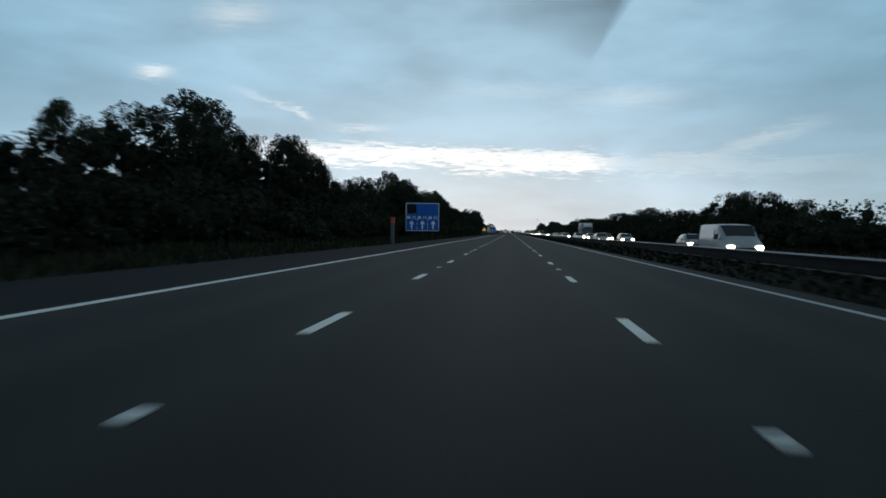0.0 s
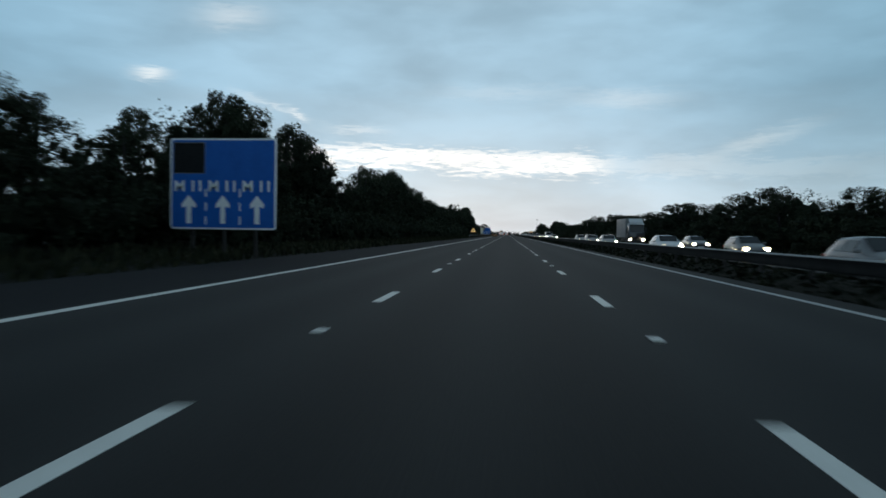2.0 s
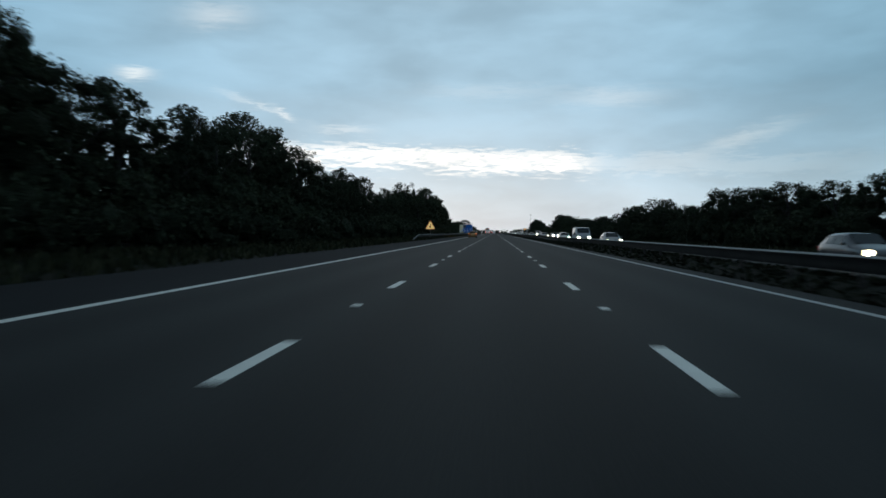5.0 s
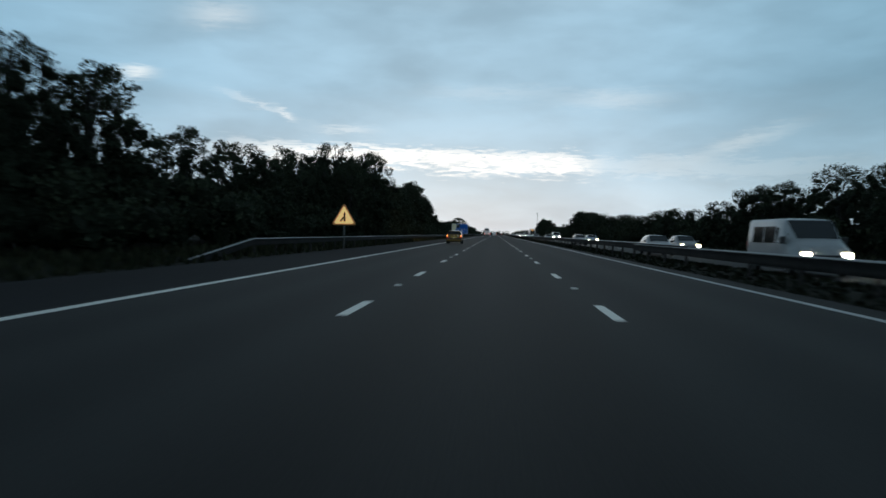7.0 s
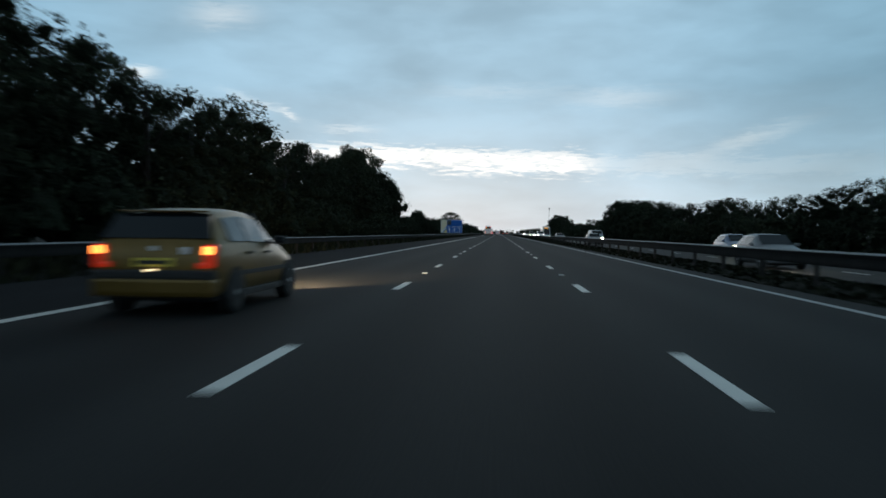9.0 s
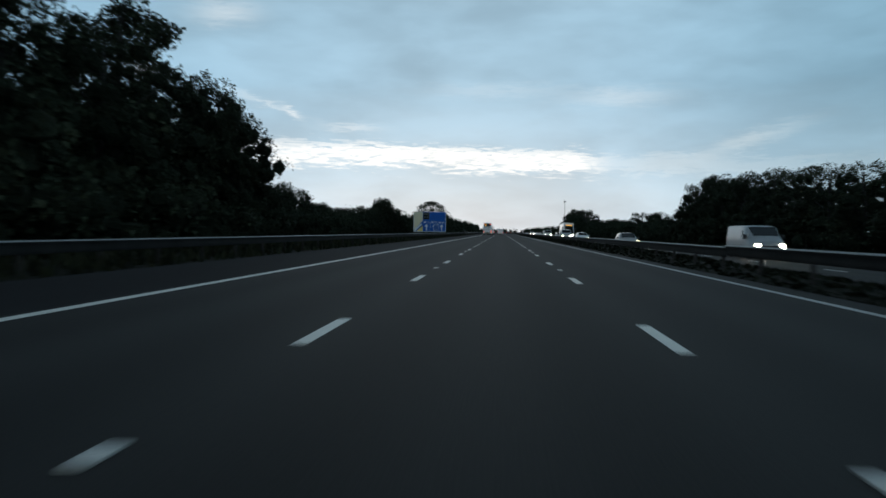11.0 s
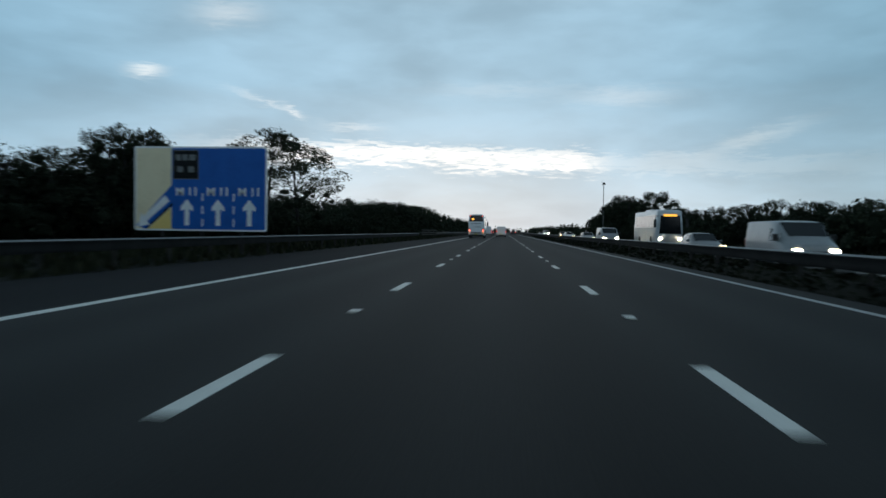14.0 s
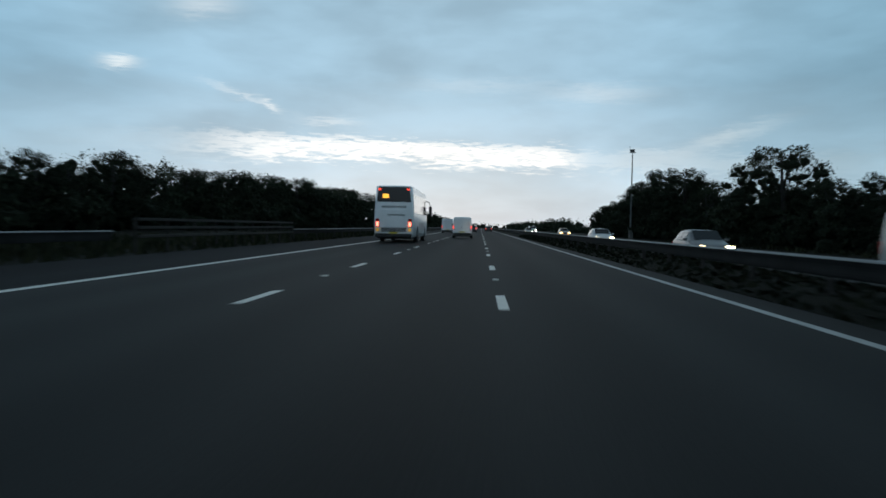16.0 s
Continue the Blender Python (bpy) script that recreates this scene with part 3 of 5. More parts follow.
def make_tree(seed, form, height=9.0):
    rng = np.random.default_rng(seed)
    labels = {"broad": "broad leafy roadside tree, almost black against dusk", "tall": "tall loose-crowned tree with gaps, dark at dusk",
              "thin": "slender young tree with a sparse open crown", "fir": "dark pointed conifer among the roadside trees", "light": "round leafy tree in a dark roadside belt"}
    th = thing("tree", labels[form], "tree", "roadside trees")
    lean = rng.normal(0, 0.25, 2)
    stem = [(0, 0, -0.3), (lean[0] * 0.3, lean[1] * 0.3, height * 0.3), (lean[0], lean[1], height * 0.62), (lean[0] * 1.4, lean[1] * 1.4, height * 0.9)]
    girth = 0.4 if form == "thin" else 1.0
    bm = tube(stem, [0.22 * girth, 0.17 * girth, 0.11 * girth, 0.03 * girth], 7)
    wide, low, n, big, count, leaf, inner, loose = FORMS[form]
    cs, rs = [], []
    for k in range(n):
        f = (k + rng.random()) / n
        z = height * (low + (0.93 - low) * f)
        if form == "fir":
            ring = wide * (1 - f) ** 0.85
        elif form in ("tall", "thin"):
            ring = wide * (math.sin(math.pi * (0.15 + 0.78 * f)) ** 0.8) * (0.72 + 0.40 * rng.random())
        else:
            ring = wide * math.sin(math.pi * (0.12 + 0.80 * f)) ** 0.7
        a = rng.random() * 6.28
        r = ring * (0.25 + 0.75 * rng.random() ** 0.5)
        cs.append((lean[0] * f + r * math.cos(a), lean[1] * f + r * math.sin(a), z))
        rs.append(big * (0.55 + 0.75 * rng.random()) * (1.0 - 0.35 * f))
    # limbs reach to some of the clumps
    for c in cs[:: max(1, n // 9)]:
        z0 = max(height * 0.15, c[2] * 0.66)
        f = z0 / height
        p0 = (lean[0] * f, lean[1] * f, z0)
        limb = tube([p0, tuple((np.array(p0) + np.array(c)) / 2 + np.array([0, 0, 0.15])), c], [0.07 * girth, 0.045 * girth, 0.015 * girth], 5)
        me = bpy.data.meshes.new("tmp")
        limb.to_mesh(me), limb.free()
        bm.from_mesh(me)
        bpy.data.meshes.remove(me)
    part("trunk", bm, BARK, th, smooth=True)
    cs, rs = np.array(cs), np.array(rs)
    # twigs with small clumps break the outline
    k = 70
    pick = rng.choice(n, k)
    d = rng.normal(size=(k, 3)) * np.array([1, 1, 0.7]) + np.array([0, 0, 0.5])
    d /= np.linalg.norm(d, axis=1)[:, None]
    cs = np.vstack([cs, cs[pick] + d * rs[pick][:, None] * 1.12])
    rs = np.concatenate([rs, 0.26 * rs[pick] + 0.07])
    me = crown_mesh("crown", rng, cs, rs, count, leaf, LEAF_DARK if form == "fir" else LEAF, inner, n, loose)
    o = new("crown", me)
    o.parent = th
    TOPS[th.name] = float(np.percentile([v.co.z for v in me.vertices], 99.0))
    return th


def make_bush(seed, n=16, count=760, size=0.13, thin=1.0, label="dense dark thicket bush at the foot of the trees"):
    rng = np.random.default_rng(seed)
    th = thing("bush", label, "bush", "roadside bushes")
    cs = np.column_stack([rng.normal(0, 0.9, n), rng.normal(0, 1.5, n), 0.4 + 1.9 * rng.random(n) ** 1.2])
    rs = (0.5 + 0.35 * rng.random(n)) * thin
    me = crown_mesh("foliage", rng, cs, rs, count, size, LEAF, 0.84)
    o = new("foliage", me)
    o.parent = th
    bm = tube([(0, 0, -0.4), (0.05, 0.1, 0.5), (0.1, 0.2, 1.4)], [0.06, 0.045, 0.02], 5)
    part("stem", bm, BARK, th)
    return th


MODELS = {"broad": [make_tree(s, "broad") for s in (11, 12, 13, 14)], "tall": [make_tree(s, "tall") for s in (21, 22, 23)],
          "thin": [make_tree(s, "thin") for s in (81, 82)], "fir": [make_tree(41, "fir")], "light": [make_tree(s, "light") for s in (61, 62, 63, 64)]}
BUSHES = [make_bush(s) for s in (51, 52, 53)]
THICKETS = [make_bush(s, 46, 2300, 0.070, 0.6, "tall dark thicket between the trees") for s in (54, 55)]
placed = set()


def plant(model, x, y, height, turn, base=9.0, widen=1.0):
    s = (height - ground_height(x, y)) / TOPS[model.name] if model.name in TOPS else height / base
    w = s * widen
    m = pose(x, y, ground_height(x, y) - 0.05, 0, 0, turn) @ Matrix.Diagonal((w, w, s, 1))
    if model.name not in placed:
        placed.add(model.name)
        model.matrix_basis = m
    else:
        keep = model.matrix_basis.copy()
        model.matrix_basis = Matrix.Identity(4)
        copy_thing(model, m)
        model.matrix_basis = keep


# height of the tree line along the road: metres along, metres high
LEFT = [(-40, 5.6), (24, 5.2), (30, 5.3), (40, 8.1), (52, 8.1), (58, 9.0), (64, 7.9), (70, 7.8), (73, 6.2), (77, 5.5), (81, 5.9), (86, 6.9), (96, 5.3), (102, 6.4), (106, 6.1), (114, 9.1), (124, 8.7), (132, 9.9), (140, 8.3), (144, 5.9), (149, 6.2), (151, 6.7), (158, 6.7), (164, 8.5), (175, 9.1), (180, 9.7), (192, 10.2), (200, 10.1), (207, 9.0), (210, 8.3),
        (220, 7.9), (240, 9.8), (248, 7.7), (252, 7.9), (258, 6.7), (270, 8.6), (284, 6.3), (296, 7.5), (300, 7.0), (312, 7.4), (326, 10.4), (330, 10.3), (335, 8.7), (338, 9.3), (346, 9.8), (366, 8.9), (374, 9.6), (380, 9.0), (384, 9.7), (390, 8.9), (396, 10.4), (418, 10.9), (426, 10.1), (431, 8.4), (434, 5.6), (450, 4.4)]
LEFT_OPEN = [(434, 5.4), (446, 5.3), (458, 6.0), (470, 5.8), (478, 4.0), (484, 4.9), (490, 4.2), (506, 4.4), (511, 5.0), (517, 4.8), (522, 5.4), (534, 5.6), (541, 6.0), (546, 5.4), (552, 4.6), (564, 4.3), (576, 4.8), (582, 4.6), (588, 5.2), (592, 4.6), (602, 6.1), (608, 5.3), (614, 6.1), (620, 5.7), (624, 6.4), (629, 5.8), (640, 6.2), (645, 7.1), (656, 7.4), (661, 6.6), (690, 7.6), (780, 9.0), (1000, 9.0)]
RIGHT = [(20, 4.0), (56, 2.2), (68, 3.2), (73, 4.6), (82, 5.6), (96, 6.4), (102, 5.4), (110, 4.6), (118, 5.2), (123, 4.4), (129, 5.3), (135, 4.2), (141, 5.0), (147, 6.5), (157, 6.2), (168, 4.9), (184, 6.2), (193, 6.5), (198, 5.2), (218, 5.5), (247, 5.6), (266, 6.6), (275, 4.6), (294, 5.4), (300, 6.7), (318, 6.4), (340, 4.5),
         (353, 5.5), (362, 4.5), (367, 5.4), (382, 4.8), (390, 4.0), (399, 5.4), (426, 5.4), (434, 6.4), (458, 7.7), (478, 8.4), (484, 7.1), (488, 5.1), (500, 3.0), (508, 3.5), (512, 4.7), (524, 5.2), (536, 3.7), (560, 4.6), (590, 4.6), (600, 5.2), (618, 5.2), (623, 4.5), (628, 5.2), (638, 7.2), (668, 7.8), (675, 7.2), (683, 6.2), (706, 6.0), (716, 4.4), (724, 2.4), (790, 2.2)]


def tall_at(table, y):
    return float(np.interp(y, [a for a, _ in table], [c for _, c in table]))


rng = np.random.default_rng(5)


def row(table, x, y0, y1, step, forms, back=0.0, swing=1.2, lift=1.0, widen=1.0, plane=18.0):
    """A line of trees; each stands as high as the skyline there."""
    y = y0
    while y < y1:
        h = tall_at(table, y)
        px = x + rng.normal(0, swing * 0.5) + (rng.random() * back if x > 0 else -rng.random() * back)
        h = (1.1 + (h - 1.1) * abs(px) / plane) * lift * (0.97 + 0.10 * rng.random())
        form = forms[int(rng.integers(len(forms)))]
        plant(MODELS[form][int(rng.integers(len(MODELS[form])))], px, y, max(h, 2.0), rng.random() * 360, widen=widen * (0.85 + 0.4 * rng.random()))
        y += step * (0.7 + 0.6 * rng.random())


def belt(label, table, x0, spread, y0, y1, clumps, share_of, leaves, plane):
    """Undergrowth and stems behind the first row, grown together, as high as a share of the skyline."""
    y = rng.uniform(y0, y1, clumps)
    x = x0 + rng.normal(0, spread, clumps)
    top = np.array([1.1 + (tall_at(table, b) - 1.1) * abs(a) / plane for a, b in zip(x, y)]) * share_of
    rank = rng.random(clumps) ** 0.85
    cs = np.column_stack([x, y, np.maximum(top - 0.9, 0.5) * rank])
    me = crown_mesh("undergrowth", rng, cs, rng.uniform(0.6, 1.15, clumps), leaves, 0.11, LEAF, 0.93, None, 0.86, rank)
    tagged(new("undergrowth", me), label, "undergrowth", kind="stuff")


row(LEFT, -18.3, -36, 431, 6.0, ["broad", "broad", "broad", "broad", "fir"], 1.6, lift=0.90)
row(LEFT, -19.6, 20, 430, 10.0, ["tall", "tall", "broad"], 1.6, lift=1.01, widen=1.05)
belt("dense dark undergrowth inside the roadside tree belt", LEFT, -21.5, 1.0, -30, 440, 2000, 0.86, 76000, 18.0)
row(LEFT_OPEN, -25.4, 437, 700, 4.2, ["light"], 1.0, lift=1.02, widen=1.25, plane=25.5)
belt("dense dark undergrowth behind the open verge", LEFT_OPEN, -28.5, 1.0, 432, 780, 1700, 1.04, 56000, 25.5)
row(RIGHT, 27.6, 20, 717, 6.0, ["light"], 1.4, lift=0.98, widen=1.2, plane=27.0)
belt("dense dark undergrowth behind the opposite carriageway", RIGHT, 30.5, 1.0, 20, 760, 3150, 0.91, 88000, 27.0)
for px, py, h in ((27.2, 609.5, 8.4), (27.0, 614.5, 8.1), (27.4, 640, 8.9), (27.6, 649, 9.5), (27.2, 658, 9.9), (27.8, 666, 8.8), (27.3, 478, 8.4), (27.5, 471, 8.1)):
    plant(MODELS["broad"][int(rng.integers(4))], px, py, h, rng.random() * 360, widen=1.25)
# single trees that stand out of the belt
for px, py, h, form in ((-18.0, 115.5, 9.3, "broad"), (-17.8, 113.0, 8.6, "tall"), (-18.2, 41.5, 7.8, "tall"), (-18.0, 60.5, 9.0, "tall"), (-17.6, 85.5, 7.4, "broad"), (-17.8, 91.5, 6.4, "broad"), (-24.4, 523.6, 7.0, "light"), (-24.6, 526.4, 7.7, "broad"), (-24.9, 529.2, 7.8, "light"), (-24.8, 532.2, 7.2, "broad"), (-21.4, 527.2, 5.7, "broad"), (-21.0, 530.4, 5.4, "light"), (-15.2, 315.5, 8.5, "tall"), (-15.3, 325.0, 10.3, "broad"), (-15.1, 328.3, 10.3, "tall"), (-14.3, 523.7, 7.0, "thin"), (-14.6, 531.8, 7.3, "thin"), (-18.3, 172.6, 8.8, "broad"), (-18.6, 176.2, 9.2, "broad"), (-19.2, 423.5, 10.2, "broad"), (-19.4, 427.6, 8.8, "broad")):
    plant(MODELS[form][int(rng.integers(len(MODELS[form])))], px, py, h, rng.random() * 360, widen=1.75 if form == "thin" else 1.0)
for x0, ya, yb, gap in ((-15.9, -30, 436, 4.0), (-24.0, 438, 660, 4.6), (26.2, 30, 690, 7.4)):
    y = ya
    while y < yb:
        s = 0.75 + 0.6 * rng.random()
        plant(BUSHES[int(rng.integers(3))], x0 + rng.normal(0, 0.5), y, s, rng.random() * 30 - 15, 1.0)
        y += gap * (0.75 + 0.5 * rng.random())

# taller thicket behind the first trees
for x0, ya, yb, gap, big in ((-20.5, 10, 428, 8.0, 0.25),):
    y = ya
    while y < yb:
        plant(THICKETS[int(rng.integers(2))], x0 + rng.normal(0, 0.6), y, big * (tall_at(LEFT, y) - 0.6) * (0.85 + 0.2 * rng.random()), rng.random() * 40 - 20, 1.0)
        y += gap * (0.75 + 0.5 * rng.random())

# trees too far off to tell apart
for x0, hh in ((-30.0, 7.5), (30.0, 3.0)):
    k = 260
    cs = np.column_stack([x0 + rng.normal(0, 2.2, k), rng.uniform(775, 1260, k), hh * rng.random(k) ** 0.7])
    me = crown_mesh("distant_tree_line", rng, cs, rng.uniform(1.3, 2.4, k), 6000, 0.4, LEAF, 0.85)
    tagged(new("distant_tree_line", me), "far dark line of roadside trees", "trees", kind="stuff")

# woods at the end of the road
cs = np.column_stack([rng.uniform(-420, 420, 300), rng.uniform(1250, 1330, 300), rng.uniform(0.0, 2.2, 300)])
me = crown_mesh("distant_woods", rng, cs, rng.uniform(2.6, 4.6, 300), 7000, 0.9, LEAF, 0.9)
tagged(new("distant_woods", me), "low dark line of woods on the horizon", "woods", kind="stuff")


def grass_strip(name, x0, x1, y0, y1, count, tall, material=None):
    r = np.random.default_rng(int(abs(x0) * 10))
    x, y = r.uniform(x0, x1, count), r.uniform(y0, y1, count)
    z = np.array([ground_height(a, c) for a, c in zip(x, y)]) - 0.02
    base = np.column_stack([x, y, z])
    a = r.random(count) * 6.28
    w = 0.05 + 0.05 * r.random(count)
    side = np.column_stack([np.cos(a) * w, np.sin(a) * w, np.zeros(count)])
    up = np.column_stack([r.normal(0, 0.09, count), r.normal(0, 0.09, count), tall * (0.4 + 0.9 * r.random(count))])
    v = np.stack([base - side, base + side, base + up * 0.6 + side * 0.7, base + up, base + up * 0.6 - side * 0.7], axis=1).reshape(-1, 3)
    f = np.arange(count * 5).reshape(-1, 5)
    me = bpy.data.meshes.new(name)
    me.from_pydata(v.tolist(), [], f.tolist())
    me.materials.append(material or BLADE)
    tagged(new(name, me), "rough uncut grass on the verge", "grass", kind="stuff")


grass_strip("verge_grass", -15.8, -9.9, -20, 640, 42000, 0.34)
grass_strip("reservation_grass", 6.3, 8.9, 0, 640, 44000, 0.11, WEED)
grass_strip("far_verge_grass", 23.7, 27.0, 0, 640, 9000, 0.35)

# ---------------------------------------------------------------- road signs


def arrow_up(x, z, h, w):
    s = w * 0.36
    return [(x - s / 2, z), (x + s / 2, z), (x + s / 2, z + h * 0.62), (x + w / 2, z + h * 0.55), (x + w / 2, z + h * 0.70), (x, z + h), (x - w / 2, z + h * 0.70), (x - w / 2, z + h * 0.55), (x - s / 2, z + h * 0.62)]


def lane_sign(label, x0, x1, y, z0, z1, exit_panel):
    """A large blue sign on posts: three lanes ahead with arrows, a blanked patch, and in one case a pale exit panel."""
    xc = (x0 + x1) / 2
    th = thing("road_sign", label, "road sign", "motorway signs", at=pose(xc, y, 0))
    a, c = x0 - xc, x1 - xc
    part("panel", flat(rounded(a, c, z0, z1, 0.12), 0.0, 0.05), SIGNWHITE, th, "white edge of the sign plate")
    part("backing", flat(rounded(a + 0.02, c - 0.02, z0 + 0.02, z1 - 0.02, 0.1), 0.052, 0.03), BACKGREY, th)
    e = 0.075
    left = a + e
    if exit_panel:
        left = a + e + (c - a) * 0.27
        part("cream_field", flat([(a + e, z0 + e), (left + 0.6, z0 + e), (left + 0.6, z1 - e), (a + e, z1 - e)], -0.006, 0.005), SIGNCREAM, th, "cream exit panel")
    part("blue_field", flat(rounded(left, c - e, z0 + e, z1 - e, 0.07), -0.012, 0.01), SIGNBLUE, th, "blue face of the sign")
    h = z1 - z0
    lanes = 3
    lw = (c - e - left) / lanes
    for k in range(lanes):
        lx = left + lw * (k + 0.5)
        part("arrow", flat(arrow_up(lx, z0 + 0.24, h * 0.31, lw * 0.40), -0.018, 0.006), SIGNWHITE, th, "white lane arrow")
        words("M 11", h * (0.135 if exit_panel else 0.165), lx, -0.017, z0 + h * 0.42, th, SIGNWHITE)
    for k in range(1, lanes):
        lx = left + lw * k
        for q in range(3):
            zz = z0 + 0.2 + q * (h - 0.35) / 6
            part("lane_divider", flat([(lx - 0.03, zz), (lx + 0.03, zz), (lx + 0.03, zz + h * 0.09), (lx - 0.03, zz + h * 0.09)], -0.017, 0.005), SIGNWHITE, th)
    px = left + 0.08
    pw = lw * (0.80 if exit_panel else 0.90)
    part("patch_border", flat([(px - 0.03, z1 - h * 0.38 - 0.03), (px + pw + 0.03, z1 - h * 0.38 - 0.03), (px + pw + 0.03, z1 - h * 0.05 + 0.03), (px - 0.03, z1 - h * 0.05 + 0.03)], -0.018, 0.005), BACKGREY, th, "grey border of the patch")
    part("blanking_patch", flat([(px, z1 - h * 0.38), (px + pw, z1 - h * 0.38), (px + pw, z1 - h * 0.05), (px, z1 - h * 0.05)], -0.024, 0.006), SIGNBLACK, th, "black patch on the sign")
    if exit_panel:
        for zz, bars in ((z1 - h * 0.13, ((0.10, 0.30), (0.36, 0.58), (0.64, 0.90))), (z1 - h * 0.27, ((0.16, 0.40), (0.60, 0.84)))):
            for f0, f1 in bars:
                part("legend_bar", flat([(px + pw * f0, zz - 0.13), (px + pw * f1, zz - 0.13), (px + pw * f1, zz + 0.13), (px + pw * f0, zz + 0.13)], -0.029, 0.004), BACKGREY, th)
        # the slip road leaves: a slanting blue band with a white arrow on it
        bx = a + e
        part("exit_band", flat([(bx, z0 + 0.22), (bx + 0.42, z0 + e), (left + 0.06, z0 + h * 0.34), (left + 0.06, z0 + h * 0.56)], -0.016, 0.008), SIGNBLUE, th, "slanting blue band")
        part("band_edge", flat([(bx + 0.36, z0 + e), (bx + 0.52, z0 + e), (left + 0.06, z0 + h * 0.30), (left + 0.06, z0 + h * 0.36)], -0.013, 0.007), SIGNBLACK, th, "black edge of the band")
        part("arrow", flat([(bx + 0.10, z0 + 0.16), (bx + 0.62, z0 + 0.26), (bx + 0.50, z0 + 0.42), (left - 0.10, z0 + h * 0.35), (left - 0.28, z0 + h * 0.42), (bx + 0.34, z0 + 0.62), (bx + 0.22, z0 + 0.80)], -0.022, 0.005), SIGNWHITE, th, "white slanting exit arrow")
        part("yellow_field", flat([(bx + 0.56, z0 + e), (left - 0.02, z0 + e), (left - 0.02, z0 + h * 0.27)], -0.010, 0.004), SIGNYELLOW, th, "yellow corner under the band")
    for f in (0.2, 0.5, 0.8):
        px = a + (c - a) * f
        # galvanised posts in darker steel: their shade is put into the colour
        part("post", box(px - 0.07, px + 0.07, 0.09, 0.23, ground_height(xc + px, y) - 0.4, z1 - 0.2, 0.01), DARKSTEEL, th)
    for zz in (z0 + 0.5, (z0 + z1) / 2, z1 - 0.5):
        part("rail", box(a + 0.1, c - 0.1, 0.082, 0.092, zz - 0.03, zz + 0.03), POSTGREY, th)
    return th


lane_sign("large blue three-lane motorway sign with white arrows and black patch", -13.95, -9.38, 97.9, 1.14, 4.95, False)
lane_sign("large blue motorway sign with cream exit panel and lane arrows", -16.16, -10.15, 511.6, 0.95, 4.66, True)


def warning_sign(x, y):
    th = thing("warning_sign", "yellow-lit triangular warning sign with an orange-red edge", "road sign", at=pose(x, y, 0))

    def tri(s):
        pts = []
        for k in range(3):
            a = radians(90 + 120 * k)
            for q in (-1, 0, 1):
                r = s * (1.0 if q == 0 else 0.965)
                pts.append((r * math.cos(a + q * 0.09), 2.08 + r * math.sin(a + q * 0.09)))
        return pts
    part("rim", flat(tri(0.92), 0.0, 0.03), SIGNRIM, th, "orange-red rim")
    part("face", flat(tri(0.76), -0.006, 0.005), SIGNAMBER, th, "pale yellow face")
    part("symbol", flat([(-0.02, 1.82), (0.10, 1.82), (0.10, 2.38), (0.04, 2.50), (-0.02, 2.38)], -0.012, 0.005), SIGNBLACK, th)
    part("symbol", flat([(-0.30, 1.84), (-0.20, 1.80), (-0.02, 2.06), (-0.02, 2.20)], -0.0125, 0.005), SIGNBLACK, th)
    part("post", box(-0.05, 0.05, 0.04, 0.14, -0.5, 2.5, 0.01), POSTGREY, th)
    return th


warning_sign(-10.25, 290.6)


def location_sign(x, y):
    """A small blue plate with a white edge on one post behind the barrier."""
    th = thing("location_sign", "small blue location sign with white edge above the barrier", "road sign", at=pose(x, y, 0))
    part("panel", flat(rounded(-0.43, 0.43, 1.22, 2.14, 0.06), 0.0, 0.03), SIGNWHITE, th, "white edge of the plate")
    part("face", flat(rounded(-0.395, 0.395, 1.255, 2.105, 0.05), -0.006, 0.005), SIGNBLUE, th, "blue face")
    for z, w in ((1.94, 0.22), (1.70, 0.12), (1.44, 0.26)):
        part("legend_bar", flat([(-w, z - 0.05), (w, z - 0.05), (w, z + 0.05), (-w, z + 0.05)], -0.0115, 0.005), BACKGREY, th, "grey line of lettering")
    for z in (1.42, 1.94):
        part("clip", box(-0.30, -0.10, 0.03, 0.05, z - 0.03, z + 0.03), POSTGREY, th)
    part("post", tube([(-0.20, 0.085, -0.5), (-0.20, 0.085, 2.16)], [0.038, 0.038], 10), POSTGREY, th)
    return th


location_sign(-10.35, 494.0)


def marker_post(x, y):
    th = thing("roadside_cabinet", "grey roadside post with a red-orange top box", "roadside post", at=pose(x, y, 0))
    z = ground_height(x, y) - 0.2
    part("post", box(-0.15, 0.15, -0.1, 0.1, z, 1.80, 0.02), POSTGREY, th)
    part("top_box", box(-0.17, 0.17, -0.13, 0.13, 1.80, 2.28, 0.03), SIGNRED, th, "red-orange top box")
    part("hood", box(-0.19, 0.19, -0.18, 0.14, 2.28, 2.31, 0.01), POSTGREY, th)
    return th


marker_post(-9.95, 62.8)


